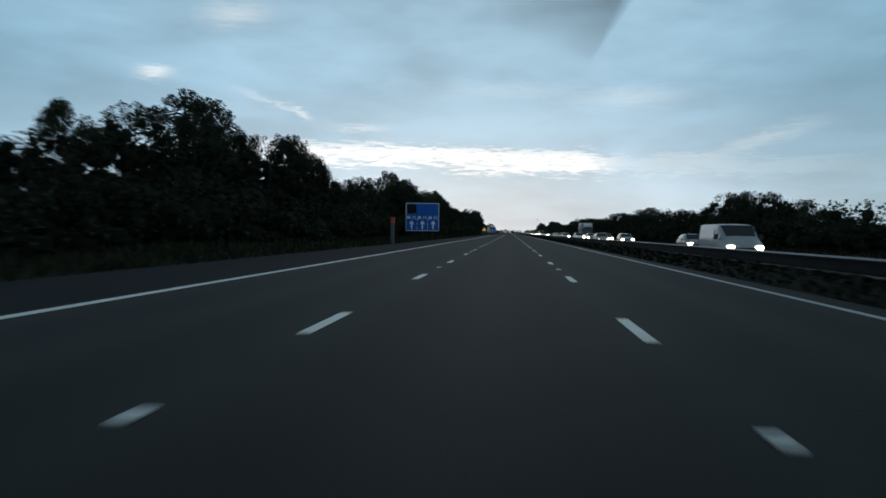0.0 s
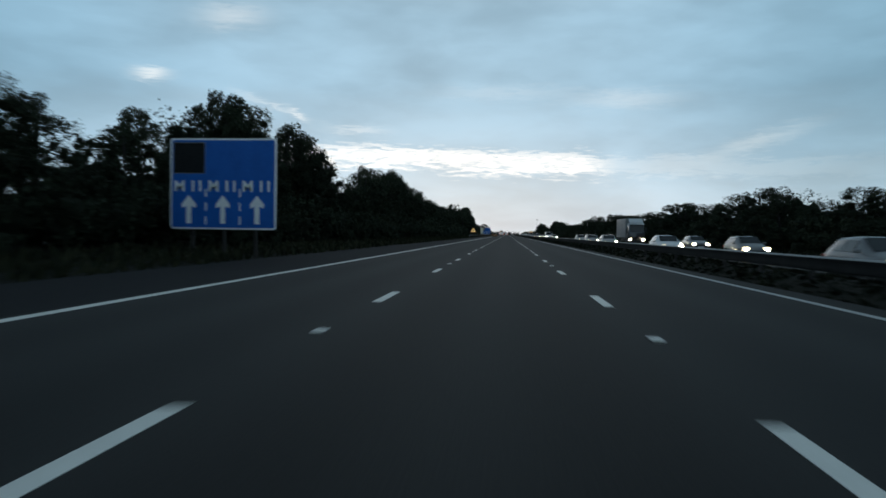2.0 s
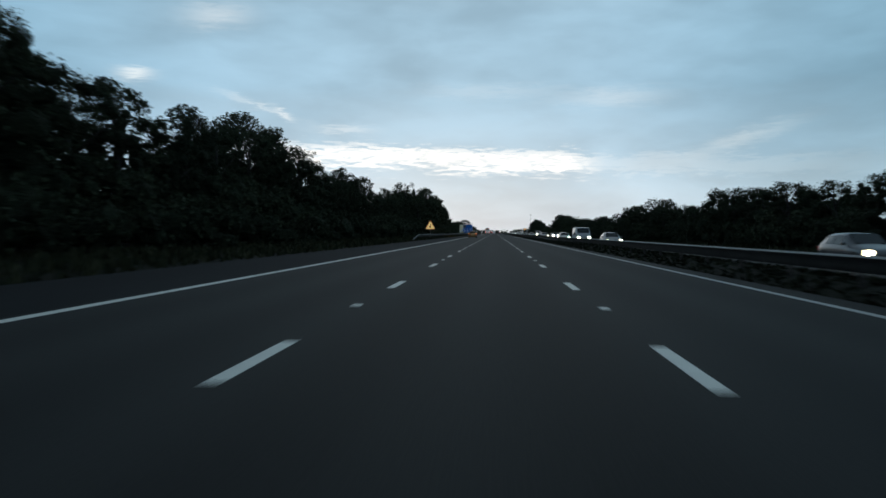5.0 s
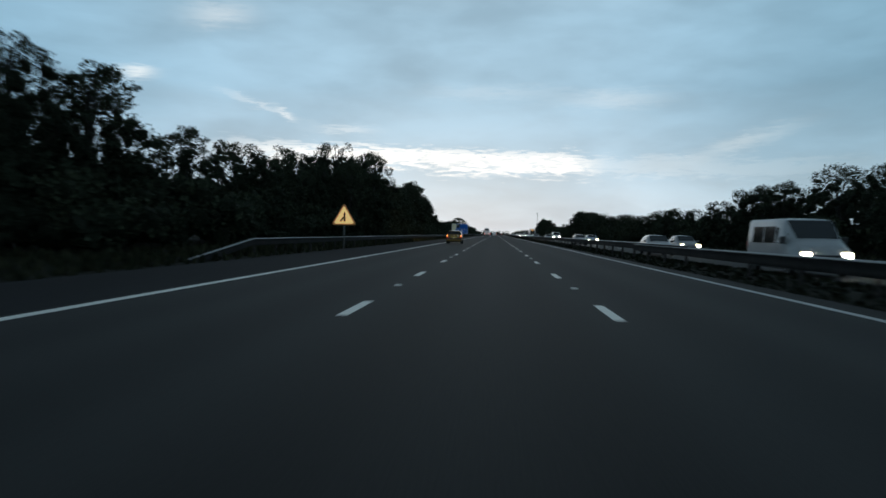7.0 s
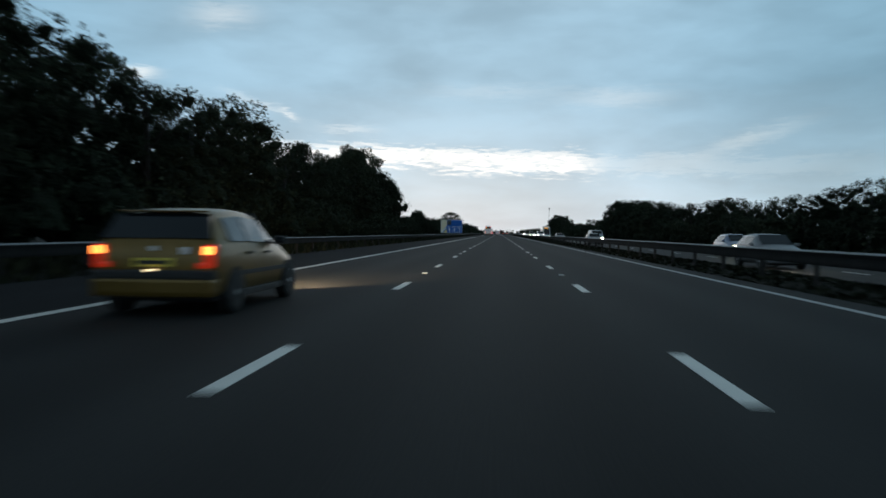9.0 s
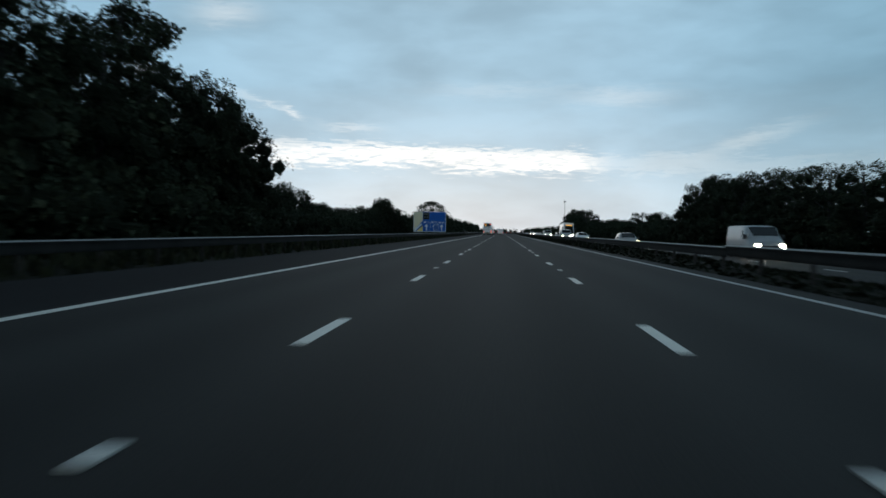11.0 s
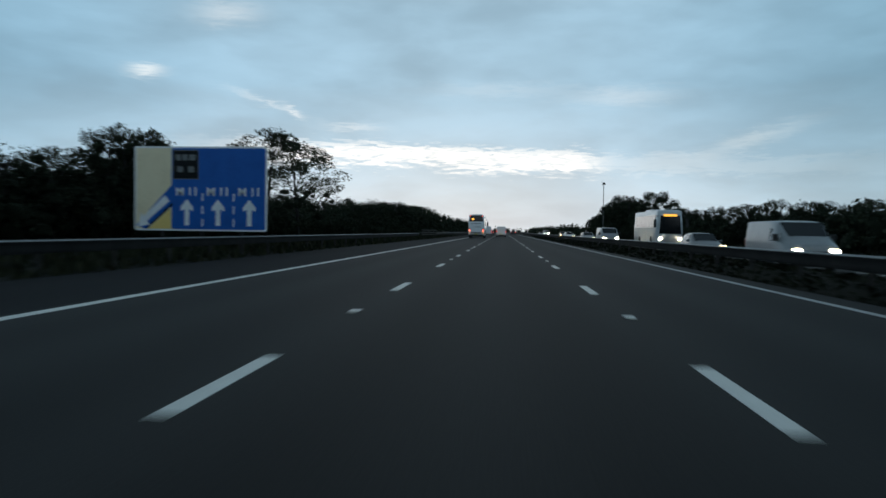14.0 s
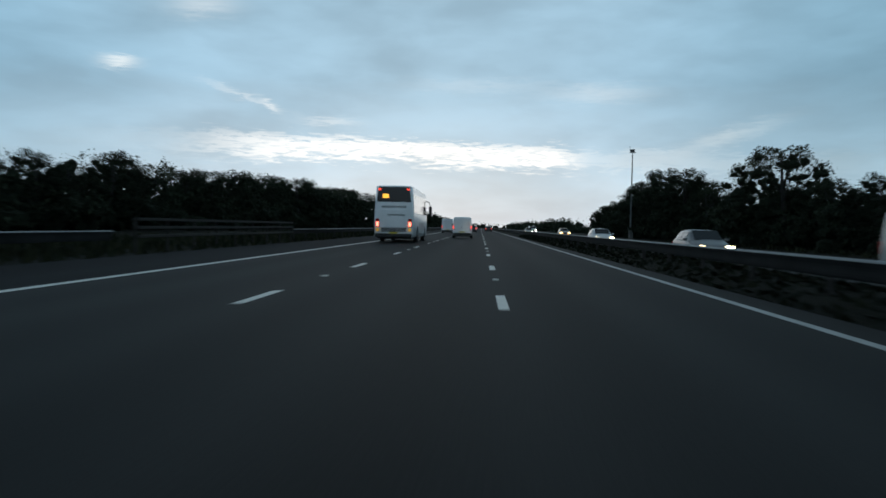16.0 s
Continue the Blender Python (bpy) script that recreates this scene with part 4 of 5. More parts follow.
def camera_mast(x, y, h):
    th = thing("camera_mast", "tall thin grey mast with a camera on top", "mast", at=pose(x, y, ground_height(x, y)))
    part("pole", tube([(0, 0, -0.5), (0, 0, 1.2), (0, 0, 1.3), (0, 0, h)], [0.16, 0.16, 0.12, 0.07], 12), POSTGREY, th, smooth=True)
    part("cabinet", box(-0.3, 0.3, -0.45, -0.17, 0.0, 1.3, 0.02), POSTGREY, th)
    part("bracket", box(-0.45, 0.45, -0.06, 0.06, h - 0.05, h + 0.05, 0.01), POSTGREY, th)
    hd = part("camera_housing", box(-0.28, 0.28, -0.35, 0.3, h + 0.05, h + 0.45, 0.05), POSTGREY, th)
    part("lens", box(-0.1, 0.1, -0.38, -0.34, h + 0.15, h + 0.35, 0.01), PANE, hd)
    part("aerial", tube([(-0.4, 0, h), (-0.4, 0, h + 1.0)], [0.03, 0.02], 6), POSTGREY, th)
    return th


camera_mast(24.1, 657.0, 13.0)


def parapet(x, y0, y1):
    th = thing("parapet_rail", "weathered three-rail steel parapet beside the hard shoulder", "railing", at=pose(x, y0, 0))
    for z in (1.16, 0.88, 0.58):
        part("rail", box(-0.05, 0.05, 0.0, y1 - y0, z - 0.05, z + 0.05, 0.012), DARKSTEEL, th)
    for k in range(9):
        y = (y1 - y0) * k / 8
        part("post", box(-0.13, -0.055, y - 0.04, y + 0.04, -0.4, 1.2, 0.01), DARKSTEEL, th)
    return th


parapet(-10.05, 571.0, 591.0)

# ---------------------------------------------------------------- vehicles


class Hull:
    """A vehicle's body lofted through cross sections: y, half width at the sill, at the waist, at the roof, then heights of floor, waist and roof."""

    def __init__(self, stations):
        self.s = np.array(stations, float)

    def at(self, y):
        return [float(np.interp(y, self.s[:, 0], self.s[:, k])) for k in range(1, 7)]

    def ring(self, y):
        wl, wb, wr, z0, zb, zr = self.at(y)
        e = min(0.07, (zr - zb) * 0.5)
        half = [(wl * 0.9, z0), (wl, z0 + 0.06), ((wl + wb) / 2 + 0.015, (z0 + zb) / 2), (wb, zb), (wr, zr - e), (wr * 0.86, zr - e * 0.25), (wr * 0.45, zr)]
        return [(x, y, z) for x, z in half] + [(-x, y, z) for x, z in half[::-1]]

    def body(self, step=0.25):
        b = bmesh.new()
        ys = sorted(set(list(self.s[:, 0]) + list(np.arange(self.s[0, 0], self.s[-1, 0], step))))
        rings = [[b.verts.new(p) for p in self.ring(y)] for y in ys]
        n = len(rings[0])
        for a, c in zip(rings, rings[1:]):
            for k in range(n):
                b.faces.new((a[k], a[(k + 1) % n], c[(k + 1) % n], c[k]))
        b.faces.new(rings[0])
        b.faces.new(rings[-1][::-1])
        bmesh.ops.recalc_face_normals(b, faces=b.faces[:])
        return b

    def side_pane(self, side, y0, y1, f0=0.10, f1=0.86, shift0=0.0, shift1=0.0):
        pts = []
        for y, f, d in ((y0, f0, 0), (y1, f0, 0), (y1, f1, shift1), (y0, f1, shift0)):
            wl, wb, wr, z0, zb, zr = self.at(y + d)
            pts.append((side * (wb + (wr - wb) * f + 0.008), y + d, zb + (zr - 0.05 - zb) * f))
        return slab(pts if side > 0 else pts[::-1], 0.02)

    def top_pane(self, y0, y1, wide=0.84, lift=0.010):
        pts = []
        for y, s in ((y0, -1), (y0, 1), (y1, 1), (y1, -1)):
            wl, wb, wr, z0, zb, zr = self.at(y)
            pts.append(Vector((s * wr * wide, y, zr)))
        n = (pts[1] - pts[0]).cross(pts[3] - pts[0]).normalized()
        return slab([p + n * lift for p in pts], 0.03)


def rounder(ob):
    """Rounds off a lofted body."""
    m = ob.modifiers.new("rounding", "SUBSURF")
    m.levels = m.render_levels = 1
    return ob


def wheels(th, half, axles, r, wide=0.19, trim=ALLOY, arches=True):
    for y in axles:
        for s in (-1, 1):
            x = s * (half - wide + 0.016)
            t = part("wheel", lathe([(0.0, r * 0.75), (0.0, r * 0.96), (0.02, r), (wide - 0.02, r), (wide, r * 0.95), (wide - 0.005, r * 0.66)], x, y, r, 22, s), RUBBER, th, smooth=True)
            part("rim", lathe([(wide - 0.09, r * 0.68), (wide - 0.004, r * 0.66), (wide - 0.03, r * 0.5), (wide - 0.01, r * 0.16), (wide, r * 0.1)], x, y, r, 18, s), trim, t, "pale wheel trim", smooth=True)
            if arches:
                b = lathe([(wide - 0.16, r * 1.2), (wide - 0.012, r * 1.2), (wide - 0.016, r * 1.05)], x, y, r, 26, s)
                bmesh.ops.bisect_plane(b, geom=b.verts[:] + b.edges[:] + b.faces[:], plane_co=(0, 0, 0.23), plane_no=(0, 0, -1), clear_outer=True)
                part("wheel_arch", b, PLASTIC, th, "dark wheel arch")


def lamp(th, name, x0, x1, y0, y1, z0, z1, material, label=""):
    return part(name, box(x0, x1, y0, y1, z0, z1, min(x1 - x0, y1 - y0, z1 - z0) * 0.3), material, th, label)


def hatchback(at):
    """A small gold five-door hatchback seen from behind."""
    th = thing("hatchback", "small gold hatchback with lit tail lamps on the road", "car", at=at)
    h = Hull([(-1.90, 0.66, 0.72, 0.66, 0.34, 0.60, 0.64), (-1.86, 0.76, 0.80, 0.72, 0.26, 0.86, 0.90), (-1.80, 0.79, 0.815, 0.74, 0.24, 0.93, 0.99), (-1.52, 0.81, 0.82, 0.62, 0.22, 0.93, 1.345),
              (-1.15, 0.81, 0.82, 0.61, 0.22, 0.92, 1.405), (-0.60, 0.81, 0.82, 0.595, 0.22, 0.91, 1.425), (-0.10, 0.81, 0.82, 0.59, 0.22, 0.895, 1.405), (0.20, 0.81, 0.82, 0.585, 0.22, 0.89, 1.365), (0.85, 0.80, 0.80, 0.64, 0.22, 0.87, 0.97), (1.05, 0.80, 0.78, 0.66, 0.22, 0.84, 0.92), (1.65, 0.76, 0.72, 0.60, 0.24, 0.68, 0.74), (1.86, 0.60, 0.58, 0.5, 0.30, 0.50, 0.55)])
    rounder(part("body", h.body(0.5), GOLD, th, smooth=True))
    part("rear_window", h.top_pane(-1.795, -1.545, 0.985), PANE, th, "dark rear window")
    part("windscreen", h.top_pane(0.20, 0.82, 0.92), PANE, th)
    for s in (-1, 1):
        part("side_window", h.side_pane(s, -1.35, -0.72, shift0=0.02), PANE, th)
        part("side_window", h.side_pane(s, -0.66, 0.02), PANE, th)
        part("side_window", h.side_pane(s, 0.06, 0.50, shift1=-0.38), PANE, th)
        part("door_handle", box(min(s * 0.82, s * 0.85), max(s * 0.82, s * 0.85), -0.75, -0.58, 0.78, 0.82, 0.008), PLASTIC, th)
        part("door_handle", box(min(s * 0.82, s * 0.85), max(s * 0.82, s * 0.85), 0.0, 0.17, 0.77, 0.81, 0.008), PLASTIC, th)
        part("rubbing_strip", box(min(s * 0.815, s * 0.84), max(s * 0.815, s * 0.84), -1.0, 0.95, 0.50, 0.56, 0.006), PLASTIC, th)
        m = part("wing_mirror", box(min(s * 0.80, s * 1.0), max(s * 0.80, s * 1.0), 0.42, 0.55, 0.90, 1.03, 0.03), PLASTIC, th)
        part("mirror_glass", box(min(s * 0.84, s * 0.98), max(s * 0.84, s * 0.98), 0.412, 0.42, 0.92, 1.01), PANE, m)
        a, c = sorted((s * 0.645, s * 0.795))
        t = lamp(th, "tail_light", a, c, -1.895, -1.74, 0.62, 0.93, TAILDIM, "red tail lamp lens")
        lamp(t, "inner_lens", *sorted((s * 0.56, s * 0.72)), -1.90, -1.78, 0.62, 0.70, TAILDIM, "red inner lens")
        lamp(t, "bulb", a + 0.02, c - 0.02, -1.91, -1.88, 0.80, 0.90, LENSORANGE, "bright orange bulb")
        lamp(th, "headlight", *sorted((s * 0.42, s * 0.62)), 1.72, 1.80, 0.56, 0.70, REFLECTOR)
    part("rear_bumper", box(-0.80, 0.80, -1.955, -1.70, 0.25, 0.52, 0.07), GOLD, th)
    part("bumper_strip", box(-0.80, 0.80, -1.968, -1.70, 0.48, 0.60, 0.03), PLASTIC, th, "black bumper strip")
    part("number_plate", box(-0.26, 0.26, -1.905, -1.885, 0.64, 0.75, 0.004), PLATE, th, "yellow number plate")
    part("plate_bar", box(-0.21, 0.21, -1.909, -1.904, 0.67, 0.72), PLASTIC, th)
    part("plate_light", box(-0.06, 0.06, -1.975, -1.955, 0.585, 0.61, 0.004), PLATELAMP, th, "small warm plate lamp")
    part("badge", box(-0.05, 0.05, -1.885, -1.87, 0.84, 0.90, 0.008), ALLOY, th)
    part("sticker", box(0.36, 0.47, -1.90, -1.885, 0.80, 0.89, 0.01), SIGNWHITE, th, "pale round sticker")
    part("spoiler", box(-0.58, 0.58, -1.60, -1.46, 1.340, 1.362, 0.008), GOLD, th)
    part("wiper", box(-0.02, 0.40, -1.80, -1.775, 1.00, 1.015), PLASTIC, th)
    for s in (-1, 1):
        part("sill", box(*sorted((s * 0.70, s * 0.822)), -0.85, 0.85, 0.20, 0.30, 0.02), PLASTIC, th, "black sill")
        beam = new("headlight_beam", bpy.data.lights.new("headlight_beam", "SPOT"))
        beam.data.energy, beam.data.color, beam.data.spot_size, beam.data.spot_blend, beam.data.shadow_soft_size = 2600.0, (1.0, 0.72, 0.42), radians(70), 0.9, 0.06
        beam.parent = th
        beam.matrix_basis = look((s * 0.52, 1.93, 0.63), (s * 0.9, 16.0, 0.1))
    part("exhaust", tube([(-0.45, -1.93, 0.27), (-0.45, -1.6, 0.27)], [0.03, 0.03], 8), DARKSTEEL, th)
    part("underside", box(-0.7, 0.7, -1.7, 1.6, 0.18, 0.30, 0.03), PLASTIC, th)
    wheels(th, 0.83, (-1.22, 1.22), 0.285)
    return th


def saloon(name, label, paint, lampmat, at, tall=1.45, length=4.3, rear_lit=False):
    """A car with lit headlights, or with lit tail lamps."""
    th = thing(name, label, "car", "traffic ahead" if rear_lit else "oncoming traffic", at=at)
    k = length / 4.3
    h = Hull([(-2.12 * k, 0.70, 0.74, 0.66, 0.34, 0.70, 0.78), (-2.0 * k, 0.80, 0.84, 0.70, 0.26, 0.90, 0.98), (-1.45 * k, 0.84, 0.86, 0.62, 0.22, 0.93, tall - 0.05), (-0.6 * k, 0.85, 0.87, 0.62, 0.22, 0.92, tall), (0.2 * k, 0.85, 0.87, 0.61, 0.22, 0.90, tall - 0.02),
              (0.95 * k, 0.85, 0.85, 0.66, 0.22, 0.88, 0.99), (1.2 * k, 0.84, 0.83, 0.68, 0.22, 0.85, 0.93), (1.9 * k, 0.80, 0.78, 0.62, 0.24, 0.70, 0.76), (2.12 * k, 0.66, 0.64, 0.55, 0.30, 0.52, 0.58)])
    rounder(part("body", h.body(0.6), paint, th, smooth=True))
    part("windscreen", h.top_pane(0.25 * k, 0.92 * k, 0.92), PANE, th)
    part("rear_window", h.top_pane(-1.96 * k, -1.5 * k, 0.88), PANE, th)
    for s in (-1, 1):
        part("side_window", h.side_pane(s, -1.3 * k, -0.62 * k), PANE, th)
        part("side_window", h.side_pane(s, -0.56 * k, 0.10 * k), PANE, th)
        part("wing_mirror", box(*sorted((s * 0.84, s * 1.02)), 0.5 * k, 0.62 * k, 0.93, 1.06, 0.03), paint, th)
        hl = lamp(th, "headlight", *sorted((s * 0.43, s * 0.80)), 1.86 * k, 2.07 * k, 0.52, 0.755, HEADBOWL, "glowing headlamp lens")
        if not rear_lit:
            lamp(hl, "bulb", *sorted((s * 0.50, s * 0.74)), 2.055 * k, 2.085 * k, 0.56, 0.72, lampmat, "lit headlamp")
        lamp(th, "tail_light", *sorted((s * 0.60, s * 0.82)), -2.1 * k, -1.98 * k, 0.66, 0.86, LENSRED if rear_lit else REFLECTRED)
    part("grille", box(-0.42, 0.42, 2.06 * k, 2.13 * k, 0.42, 0.56, 0.02), PLASTIC, th)
    part("front_bumper", box(-0.80, 0.80, 1.92 * k, 2.16 * k, 0.26, 0.42, 0.05), paint, th)
    part("number_plate", box(-0.26, 0.26, 2.155 * k, 2.175 * k, 0.34, 0.44), SIGNWHITE, th)
    part("underside", box(-0.72, 0.72, -1.9 * k, 1.8 * k, 0.17, 0.30, 0.03), PLASTIC, th)
    wheels(th, 0.87, (-1.32 * k, 1.34 * k), 0.31)
    return th


def van(name, label, lampmat, at, length=5.0, tall=2.2, half=0.95, rear_lit=False, group="", paint=None, glazed=False):
    """A white panel van, with lit headlights or lit tail lamps."""
    th = thing(name, label, "van", group, at=at)
    paint = paint or WHITE
    q = length / 2
    h = Hull([(-q, half - 0.06, half - 0.04, half - 0.14, 0.34, 1.05, tall - 0.05), (-q + 0.12, half - 0.01, half, half - 0.10, 0.28, 1.08, tall), (q - 2.2, half, half, half - 0.10, 0.28, 1.08, tall), (q - 1.55, half, half, half - 0.13, 0.28, 1.08, tall - 0.05),
              (q - 0.72, half, half - 0.03, half - 0.22, 0.28, 1.08, 1.30), (q - 0.2, half - 0.05, half - 0.10, half - 0.25, 0.30, 0.92, 1.02), (q, half - 0.22, half - 0.28, half - 0.40, 0.36, 0.62, 0.70)])
    part("body", h.body(), paint, th, smooth=True)
    part("windscreen", h.top_pane(q - 1.5, q - 0.78, 0.94), PANE, th)
    for s in (-1, 1):
        part("side_window", h.side_pane(s, q - 2.15, q - 1.2, 0.08, 0.72), PANE, th)
        if glazed:
            for y0 in (q - 3.35, q - 4.55):
                part("side_window", h.side_pane(s, y0, y0 + 1.1, 0.08, 0.74), PANE, th)
        part("wing_mirror", box(*sorted((s * half, s * (half + 0.2))), q - 1.25, q - 1.1, 1.15, 1.42, 0.03), PLASTIC, th)
        hl = lamp(th, "headlight", *sorted((s * (half - 0.42), s * (half - 0.14))), q - 0.26, q - 0.06, 0.64, 0.88, REFLECTOR if rear_lit else HEADBOWL)
        if not rear_lit:
            lamp(hl, "bulb", *sorted((s * (half - 0.43), s * (half - 0.15))), q - 0.07, q - 0.03, 0.65, 0.86, lampmat, "lit headlamp")
        lamp(th, "tail_light", *sorted((s * (half - 0.11), s * (half - 0.01))), -q - 0.02, -q + 0.10, 0.92, 1.22, LENSRED if rear_lit else REFLECTRED, "red tail lamp")
        part("rear_door", box(*sorted((s * 0.02, s * (half - 0.16))), -q - 0.02, -q + 0.02, 0.50, tall - 0.14, 0.015), paint, th)
        if rear_lit:
            part("hinge", box(*sorted((s * (half - 0.20), s * (half - 0.13))), -q - 0.04, -q - 0.01, 0.8, 0.86), PLASTIC, th)
    part("rear_bumper", box(-half + 0.08, half - 0.08, -q - 0.12, -q + 0.05, 0.34, 0.52, 0.03), PLASTIC, th)
    part("front_bumper", box(-half + 0.10, half - 0.10, q - 0.2, q + 0.06, 0.30, 0.54, 0.05), PLASTIC, th)
    part("grille", box(-0.45, 0.45, q - 0.08, q + 0.01, 0.62, 0.78, 0.02), PLASTIC, th)
    part("number_plate", box(-0.26, 0.26, -q - 0.04, -q - 0.022, 0.56, 0.67), PLATE, th, "yellow number plate")
    part("handle", box(-0.14, -0.03, -q - 0.05, -q - 0.022, 0.98, 1.03, 0.006), PLASTIC, th)
    part("underside", box(-half + 0.15, half - 0.15, -q + 0.2, q - 0.3, 0.20, 0.34, 0.02), PLASTIC, th)
    wheels(th, half + 0.01, (-q + 0.95, q - 0.9), 0.33)
    return th


def coach(name, label, at, rear_lit, group=""):
    """A white touring coach, twelve metres long."""
    th = thing(name, label, "coach", group, at=at)
    q, w, t = 6.0, 1.26, 3.66
    paint = SIGNWHITE if rear_lit else WHITE
    h = Hull([(-q, w - 0.16, w - 0.12, w - 0.26, 0.50, 1.9, t - 0.10), (-q + 0.16, w - 0.03, w - 0.01, w - 0.12, 0.36, 1.9, t), (q - 0.9, w - 0.02, w, w - 0.12, 0.34, 1.9, t), (q - 0.35, w - 0.04, w - 0.02, w - 0.16, 0.34, 1.9, t - 0.06), (q, w - 0.16, w - 0.14, w - 0.34, 0.42, 1.6, t - 0.42)])
    part("body", h.body(0.5), paint, th, smooth=True)
    part("rear_window", slab([(-w + 0.16, -q - 0.03, 2.62), (w - 0.16, -q - 0.03, 2.62), (w - 0.27, -q - 0.012, 3.57), (-w + 0.27, -q - 0.012, 3.57)], 0.04), PANE, th, "dark rear window")
    part("windscreen", slab([(w - 0.22, q + 0.02, 1.35), (-w + 0.22, q + 0.02, 1.35), (-w + 0.36, q - 0.0, 3.10), (w - 0.36, q - 0.0, 3.10)], 0.05), PANE, th, "large dark windscreen")
    for s in (-1, 1):
        for k in range(6):
            y0 = -q + 0.7 + k * 1.72
            part("side_window", h.side_pane(s, y0, y0 + 1.64, 0.02, 0.74), PANE, th)
        part("luggage_door", box(*sorted((s * (w - 0.01), s * (w + 0.012)))[0:2], -1.6, 0.6, 0.55, 1.35, 0.008), WHITE, th)
        part("luggage_door", box(*sorted((s * (w - 0.01), s * (w + 0.012)))[0:2], 0.7, 2.9, 0.55, 1.35, 0.008), WHITE, th)
        arm = part("mirror_arm", tube([(s * (w - 0.15), q - 0.3, 3.1), (s * (w + 0.12), q + 0.2, 3.0), (s * (w + 0.22), q + 0.25, 2.7)], [0.04, 0.04, 0.03], 6), PLASTIC, th)
        part("mirror", box(*sorted((s * (w + 0.10), s * (w + 0.34))), q + 0.16, q + 0.34, 1.95, 2.7, 0.05), PLASTIC, arm, "black ear-shaped mirror")
        tl = lamp(th, "tail_light", *sorted((s * (w - 0.34), s * (w - 0.10))), -q - 0.05, -q + 0.10, 1.02, 1.55, REFLECTRED, "red tail lamp cluster")
        if rear_lit:
            lamp(tl, "bulb", *sorted((s * (w - 0.30), s * (w - 0.14))), -q - 0.06, -q - 0.045, 1.06, 1.34, LENSBRIGHT, "lit red lamp")
            lamp(th, "marker_light", *sorted((s * (w - 0.42), s * (w - 0.26))), -q - 0.05, -q + 0.02, 3.36, 3.46, LENSRED, "small red marker lamp")
        hl = lamp(th, "headlight", *sorted((s * (w - 0.46), s * (w - 0.18))), q - 0.16, q + 0.0, 0.70, 1.0, REFLECTOR if rear_lit else HEADBOWL)
        if not rear_lit:
            lamp(hl, "bulb", *sorted((s * (w - 0.42), s * (w - 0.22))), q - 0.005, q + 0.03, 0.75, 0.95, HEAD, "lit headlamp")
    if rear_lit:
        for a in (-w + 0.12, w - 0.32):
            lamp(th, "indicator", a, a + 0.20, -q - 0.07, -q - 0.03, 0.74, 0.94, AMBER, "amber indicator lens")
        part("display", box(-0.72, -0.34, -q - 0.045, -q - 0.025, 2.86, 3.12, 0.004), DISPLAY, th, "glowing orange display")
        for z, a, c in ((2.30, -0.78, 0.74), (1.78, -0.40, 0.62)):
            b = bmesh.new()
            x = a
            r = random.Random(4)
            while x < c:
                lw = 0.05 + 0.05 * r.random()
                box(x, x + lw, -q - 0.012, -q + 0.02, z - 0.06, z + 0.07, bm=b)
                x += lw + 0.03
            part("legend_bar", b, BACKGREY, th, "line of grey lettering")
        for k in range(5):
            part("grille_slat", box(-0.8, 0.8, -q - 0.02, -q + 0.05, 0.70 + 0.058 * k, 0.735 + 0.058 * k, 0.008), PLASTIC, th, "black engine grille slat")
    else:
        part("display", box(-0.62, 0.62, q - 0.12, q + 0.035, 3.02, 3.22, 0.004), DISPLAY, th, "glowing orange destination display")
    part("number_plate", box(-0.26, 0.26, -q - 0.06, -q - 0.03, 0.58, 0.70), PLATE, th, "yellow number plate")
    part("rear_bumper", box(-w + 0.08, w - 0.08, -q - 0.08, -q + 0.1, 0.36, 0.60, 0.05), PLASTIC if rear_lit else BACKGREY, th)
    part("engine_door", box(-0.95, 0.95, -q - 0.012, -q + 0.05, 1.02, 2.12, 0.02), paint, th)
    part("roof_unit", box(-0.8, 0.8, -2.0, 0.8, t - 0.02, t + 0.16, 0.06), paint, th)
    part("underside", box(-1.1, 1.1, -q + 0.3, q - 0.4, 0.26, 0.42, 0.02), PLASTIC, th)
    wheels(th, w, (-q + 3.3, q - 2.7), 0.50, 0.28)
    return th


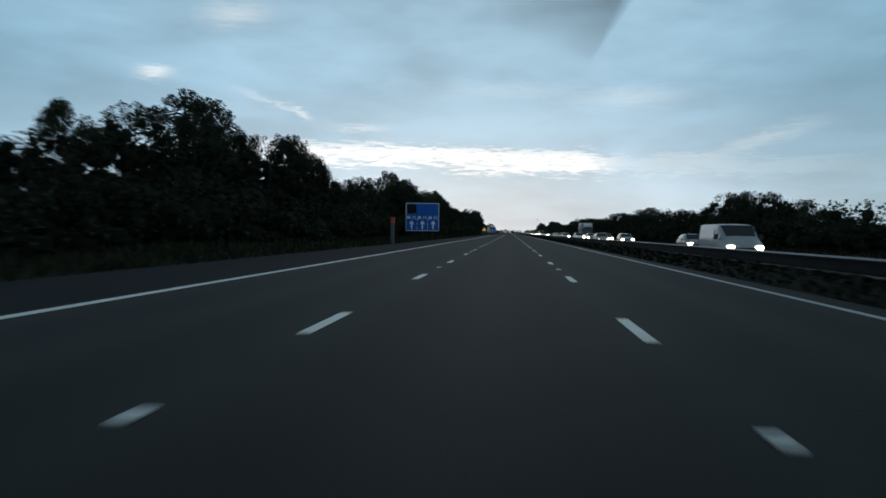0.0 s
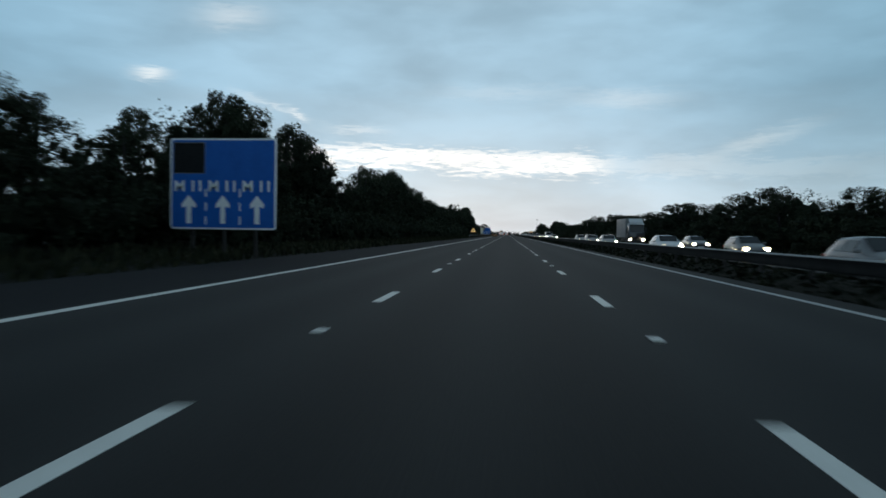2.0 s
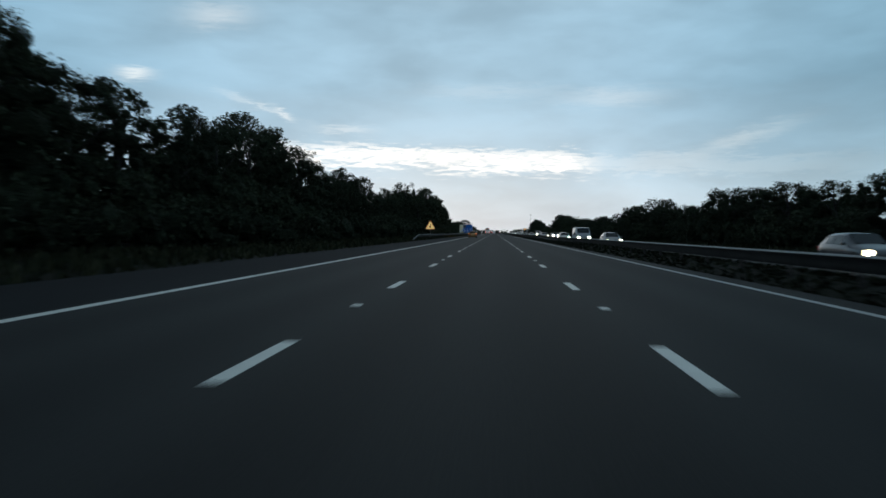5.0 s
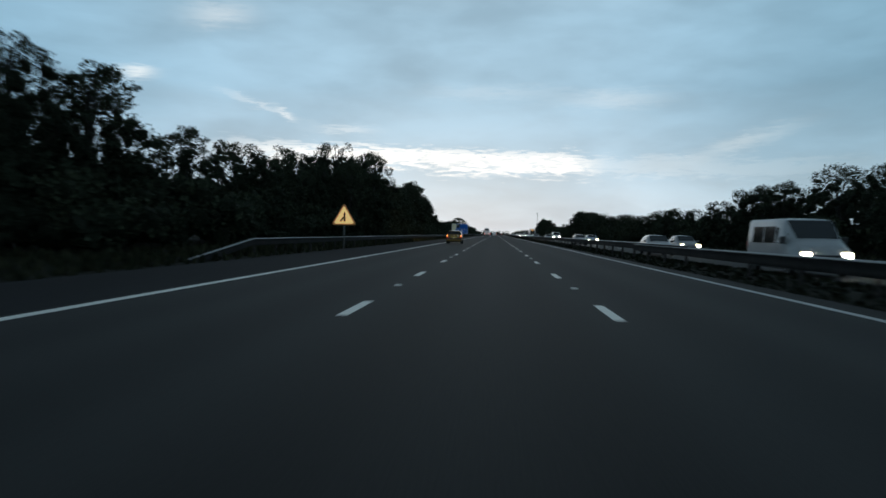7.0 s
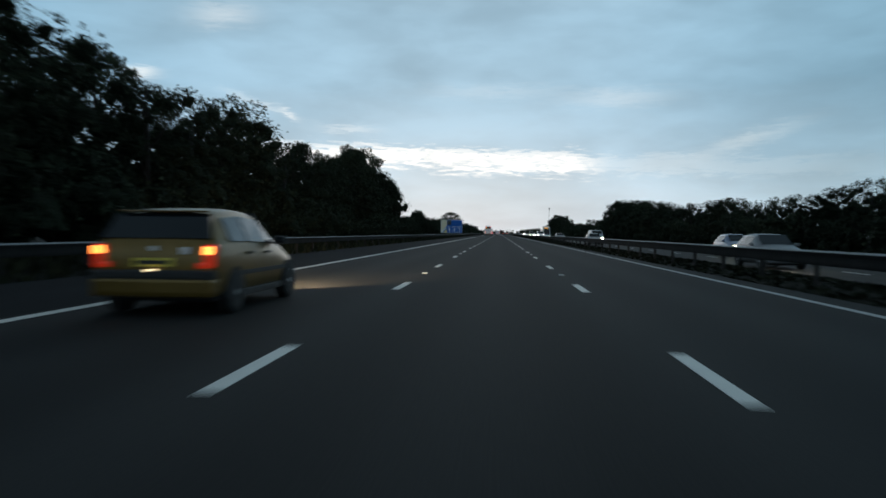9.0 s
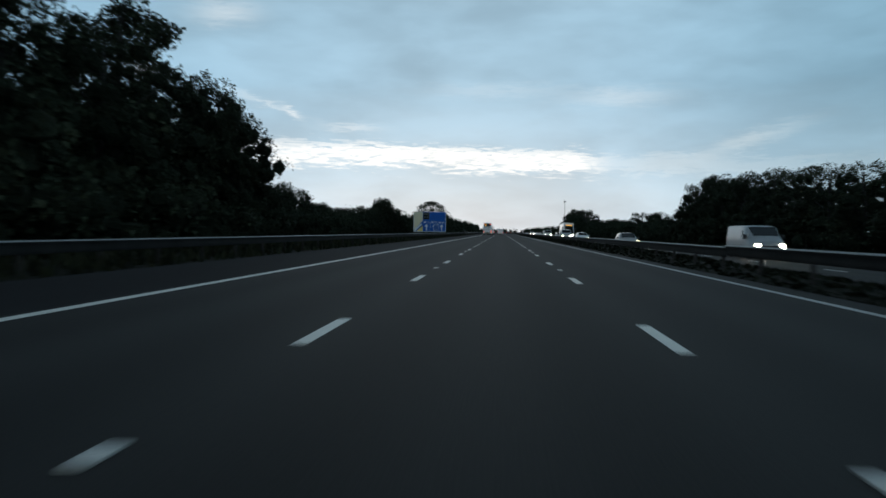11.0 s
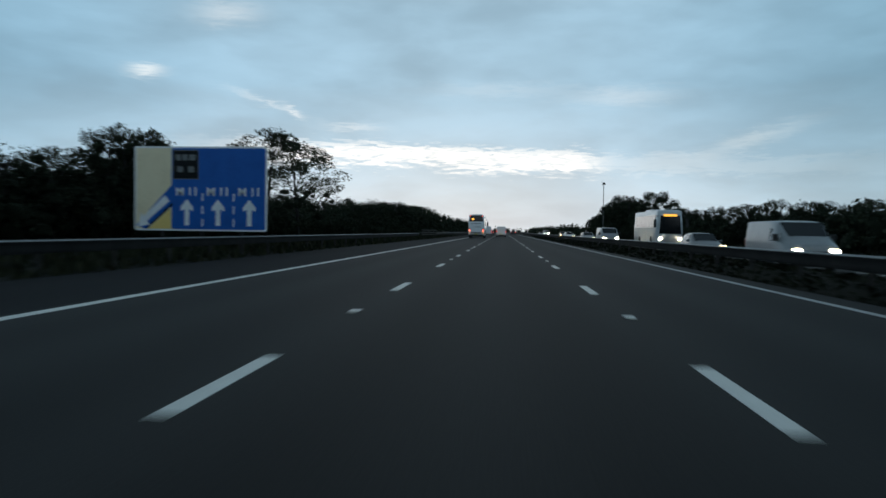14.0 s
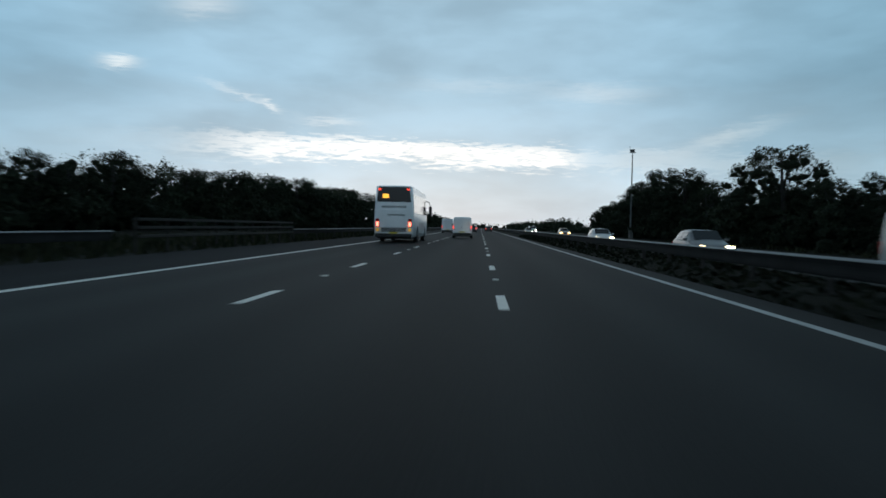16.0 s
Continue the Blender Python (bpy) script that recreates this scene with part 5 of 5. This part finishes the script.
def lorry(at):
    """A box lorry coming the other way."""
    th = thing("box_lorry", "pale grey box lorry with a dark cab and lit headlamps", "lorry", "oncoming traffic", at=at)
    part("box_body", box(-1.25, 1.25, -6.2, 2.2, 1.10, 3.85, 0.05), VANGREY, th, "pale grey box body")
    for y in np.arange(-6.0, 2.2, 1.02):
        for s in (-1, 1):
            part("side_rib", box(*sorted((s * 1.25, s * 1.275)), y - 0.03, y + 0.03, 1.15, 3.80), VANGREY, th)
    h = Hull([(2.45, 1.15, 1.16, 1.0, 0.9, 1.8, 3.2), (3.2, 1.18, 1.18, 1.04, 0.5, 1.75, 3.25), (4.15, 1.18, 1.16, 1.0, 0.42, 1.7, 3.05), (4.40, 1.10, 1.10, 0.98, 0.42, 1.6, 1.75)])
    part("cab", h.body(), DARKCAR, th, "dark cab", smooth=True)
    part("windscreen", h.top_pane(4.17, 4.38, 0.95), PANE, th)
    part("sun_visor", box(-1.0, 1.0, 4.12, 4.42, 2.98, 3.16, 0.03), SIGNWHITE, th, "white sun visor")
    part("wind_deflector", slab([(-0.95, 3.9, 3.2), (0.95, 3.9, 3.2), (0.95, 2.7, 3.8), (-0.95, 2.7, 3.8)], 0.06), WHITE, th)
    for s in (-1, 1):
        part("side_window", h.side_pane(s, 3.2, 4.05, 0.06, 0.7), PANE, th)
        part("wing_mirror", box(*sorted((s * 1.20, s * 1.42)), 4.1, 4.25, 1.8, 2.5, 0.03), PLASTIC, th)
        hl = lamp(th, "headlight", *sorted((s * 0.76, s * 1.06)), 4.36, 4.46, 0.70, 0.96, HEADBOWL)
        lamp(hl, "bulb", *sorted((s * 0.80, s * 1.02)), 4.455, 4.49, 0.74, 0.92, HEAD, "lit headlamp")
        part("side_guard", box(*sorted((s * 1.12, s * 1.18)), -2.8, 1.8, 0.5, 0.95, 0.02), DARKSTEEL, th)
    part("front_bumper", box(-1.18, 1.18, 4.25, 4.52, 0.36, 0.70, 0.04), PLASTIC, th)
    part("chassis", box(-0.5, 0.5, -6.0, 4.0, 0.62, 1.10, 0.02), PLASTIC, th)
    part("rear_bar", box(-1.1, 1.1, -6.2, -6.05, 0.5, 0.66, 0.01), DARKSTEEL, th)
    wheels(th, 1.24, (-3.9, 3.3), 0.50, 0.28)
    return th


HERE, THERE = 0, 180
hatchback(pose(-4.2, 319.9, 0, 0, 0, HERE))
coach("coach", "white touring coach with lit tail lamps and orange display", pose(-4.05, 599.0, 0, 0, 0, HERE), True)
van("panel_van", "small white panel van with lit tail lamps", HEAD, pose(-0.25, 618.5, 0, 0, 0, HERE), 4.6, 2.05, 0.92, True, "", SIGNWHITE)
van("panel_van", "white van with lit tail lamps far ahead", HEAD, pose(-3.9, 668.0, 0, 0, 0, HERE), 5.2, 2.4, 0.98, True, "", SIGNWHITE)

for x, y, paint, tone in ((-0.1, 689.0, DARKCAR, "dark"), (-3.8, 712.0, SILVER, "silver"), (3.6, 735.0, DARKCAR, "dark"), (-0.2, 770.0, BLUECAR, "blue")):
    saloon("car", f"{tone} car with lit red tail lamps far ahead", paint, HEAD, pose(x, y, 0, 0, 0, HERE), rear_lit=True)

A, B, C = 11.7, 15.4, 18.6


def oncoming(kind, lane, y, paint=None, lampmat=None, tall=1.45):
    m = pose(lane, y, FAR_Z, 0, 0, THERE)
    names = {"SILVER": "silver", "DARK": "dark", "WHITE": "white", "BLUE": "blue"}
    if kind == "car":
        p = {"SILVER": SILVER, "DARK": DARKCAR, "WHITE": WHITE, "BLUE": BLUECAR}[paint]
        return saloon("car", f"{names[paint]} car with lit headlamps on the opposite carriageway", p, lampmat or HEAD, m, tall)
    if kind == "van":
        return van("van", "pale grey van with lit headlamps on the opposite carriageway", lampmat or HEAD, m, 5.0, 1.95, 0.97, False, "oncoming traffic", VANGREY)
    if kind == "minibus":
        return van("minibus", "pale grey minibus with side windows and lit headlamps", lampmat or HEAD, m, 5.2, 2.1, 0.98, False, "oncoming traffic", VANGREY, True)
    if kind == "coach":
        return coach("coach", "white coach with lit headlamps and orange destination display", m, False, "oncoming traffic")
    return lorry(m)


for kind, lane, y, paint, lm in (("van", A, 39, None, HEAD), ("car", B, 62, "SILVER", HEAD), ("car", A, 92, "SILVER", HEAD), ("car", B, 97, "DARK", HEAD), ("car", A, 122, "WHITE", HEAD), ("car", B, 116, "SILVER", HEAD), ("car", B, 138, "DARK", HEAD), ("car", A, 152, "DARK", HEAD), ("car", C, 141, "DARK", HEAD), ("car", A, 168, "SILVER", HEAD),
                                 ("lorry", C, 177.5, None, HEAD), ("car", A, 182, "SILVER", HEAD), ("car", B, 205, "DARK", HEAD), ("car", A, 246, "SILVER", HEAD), ("minibus", A, 270, None, HEAD), ("car", A, 294, "DARK", HEADCOOL), ("car", B, 301, "SILVER", HEAD),
                                 ("car", A, 341, "SILVER", HEAD), ("car", B, 357, "BLUE", HEAD), ("car", A, 398, "SILVER", HEAD), ("van", B, 424, None, HEAD), ("car", A, 447, "SILVER", HEAD), ("car", A, 484, "WHITE", HEAD), ("van", A, 511, None, HEAD),
                                 ("car", A, 524, "SILVER", HEAD), ("coach", 16.0, 557, None, HEAD), ("van", A, 562, None, HEAD), ("car", A, 581, "SILVER", HEAD), ("car", A, 609, "WHITE", HEAD), ("car", B, 668, "DARK", BEACON), ("car", A, 700, "SILVER", HEAD), ("van", B, 740, None, HEAD)):
    oncoming(kind, lane, y, paint, lm)
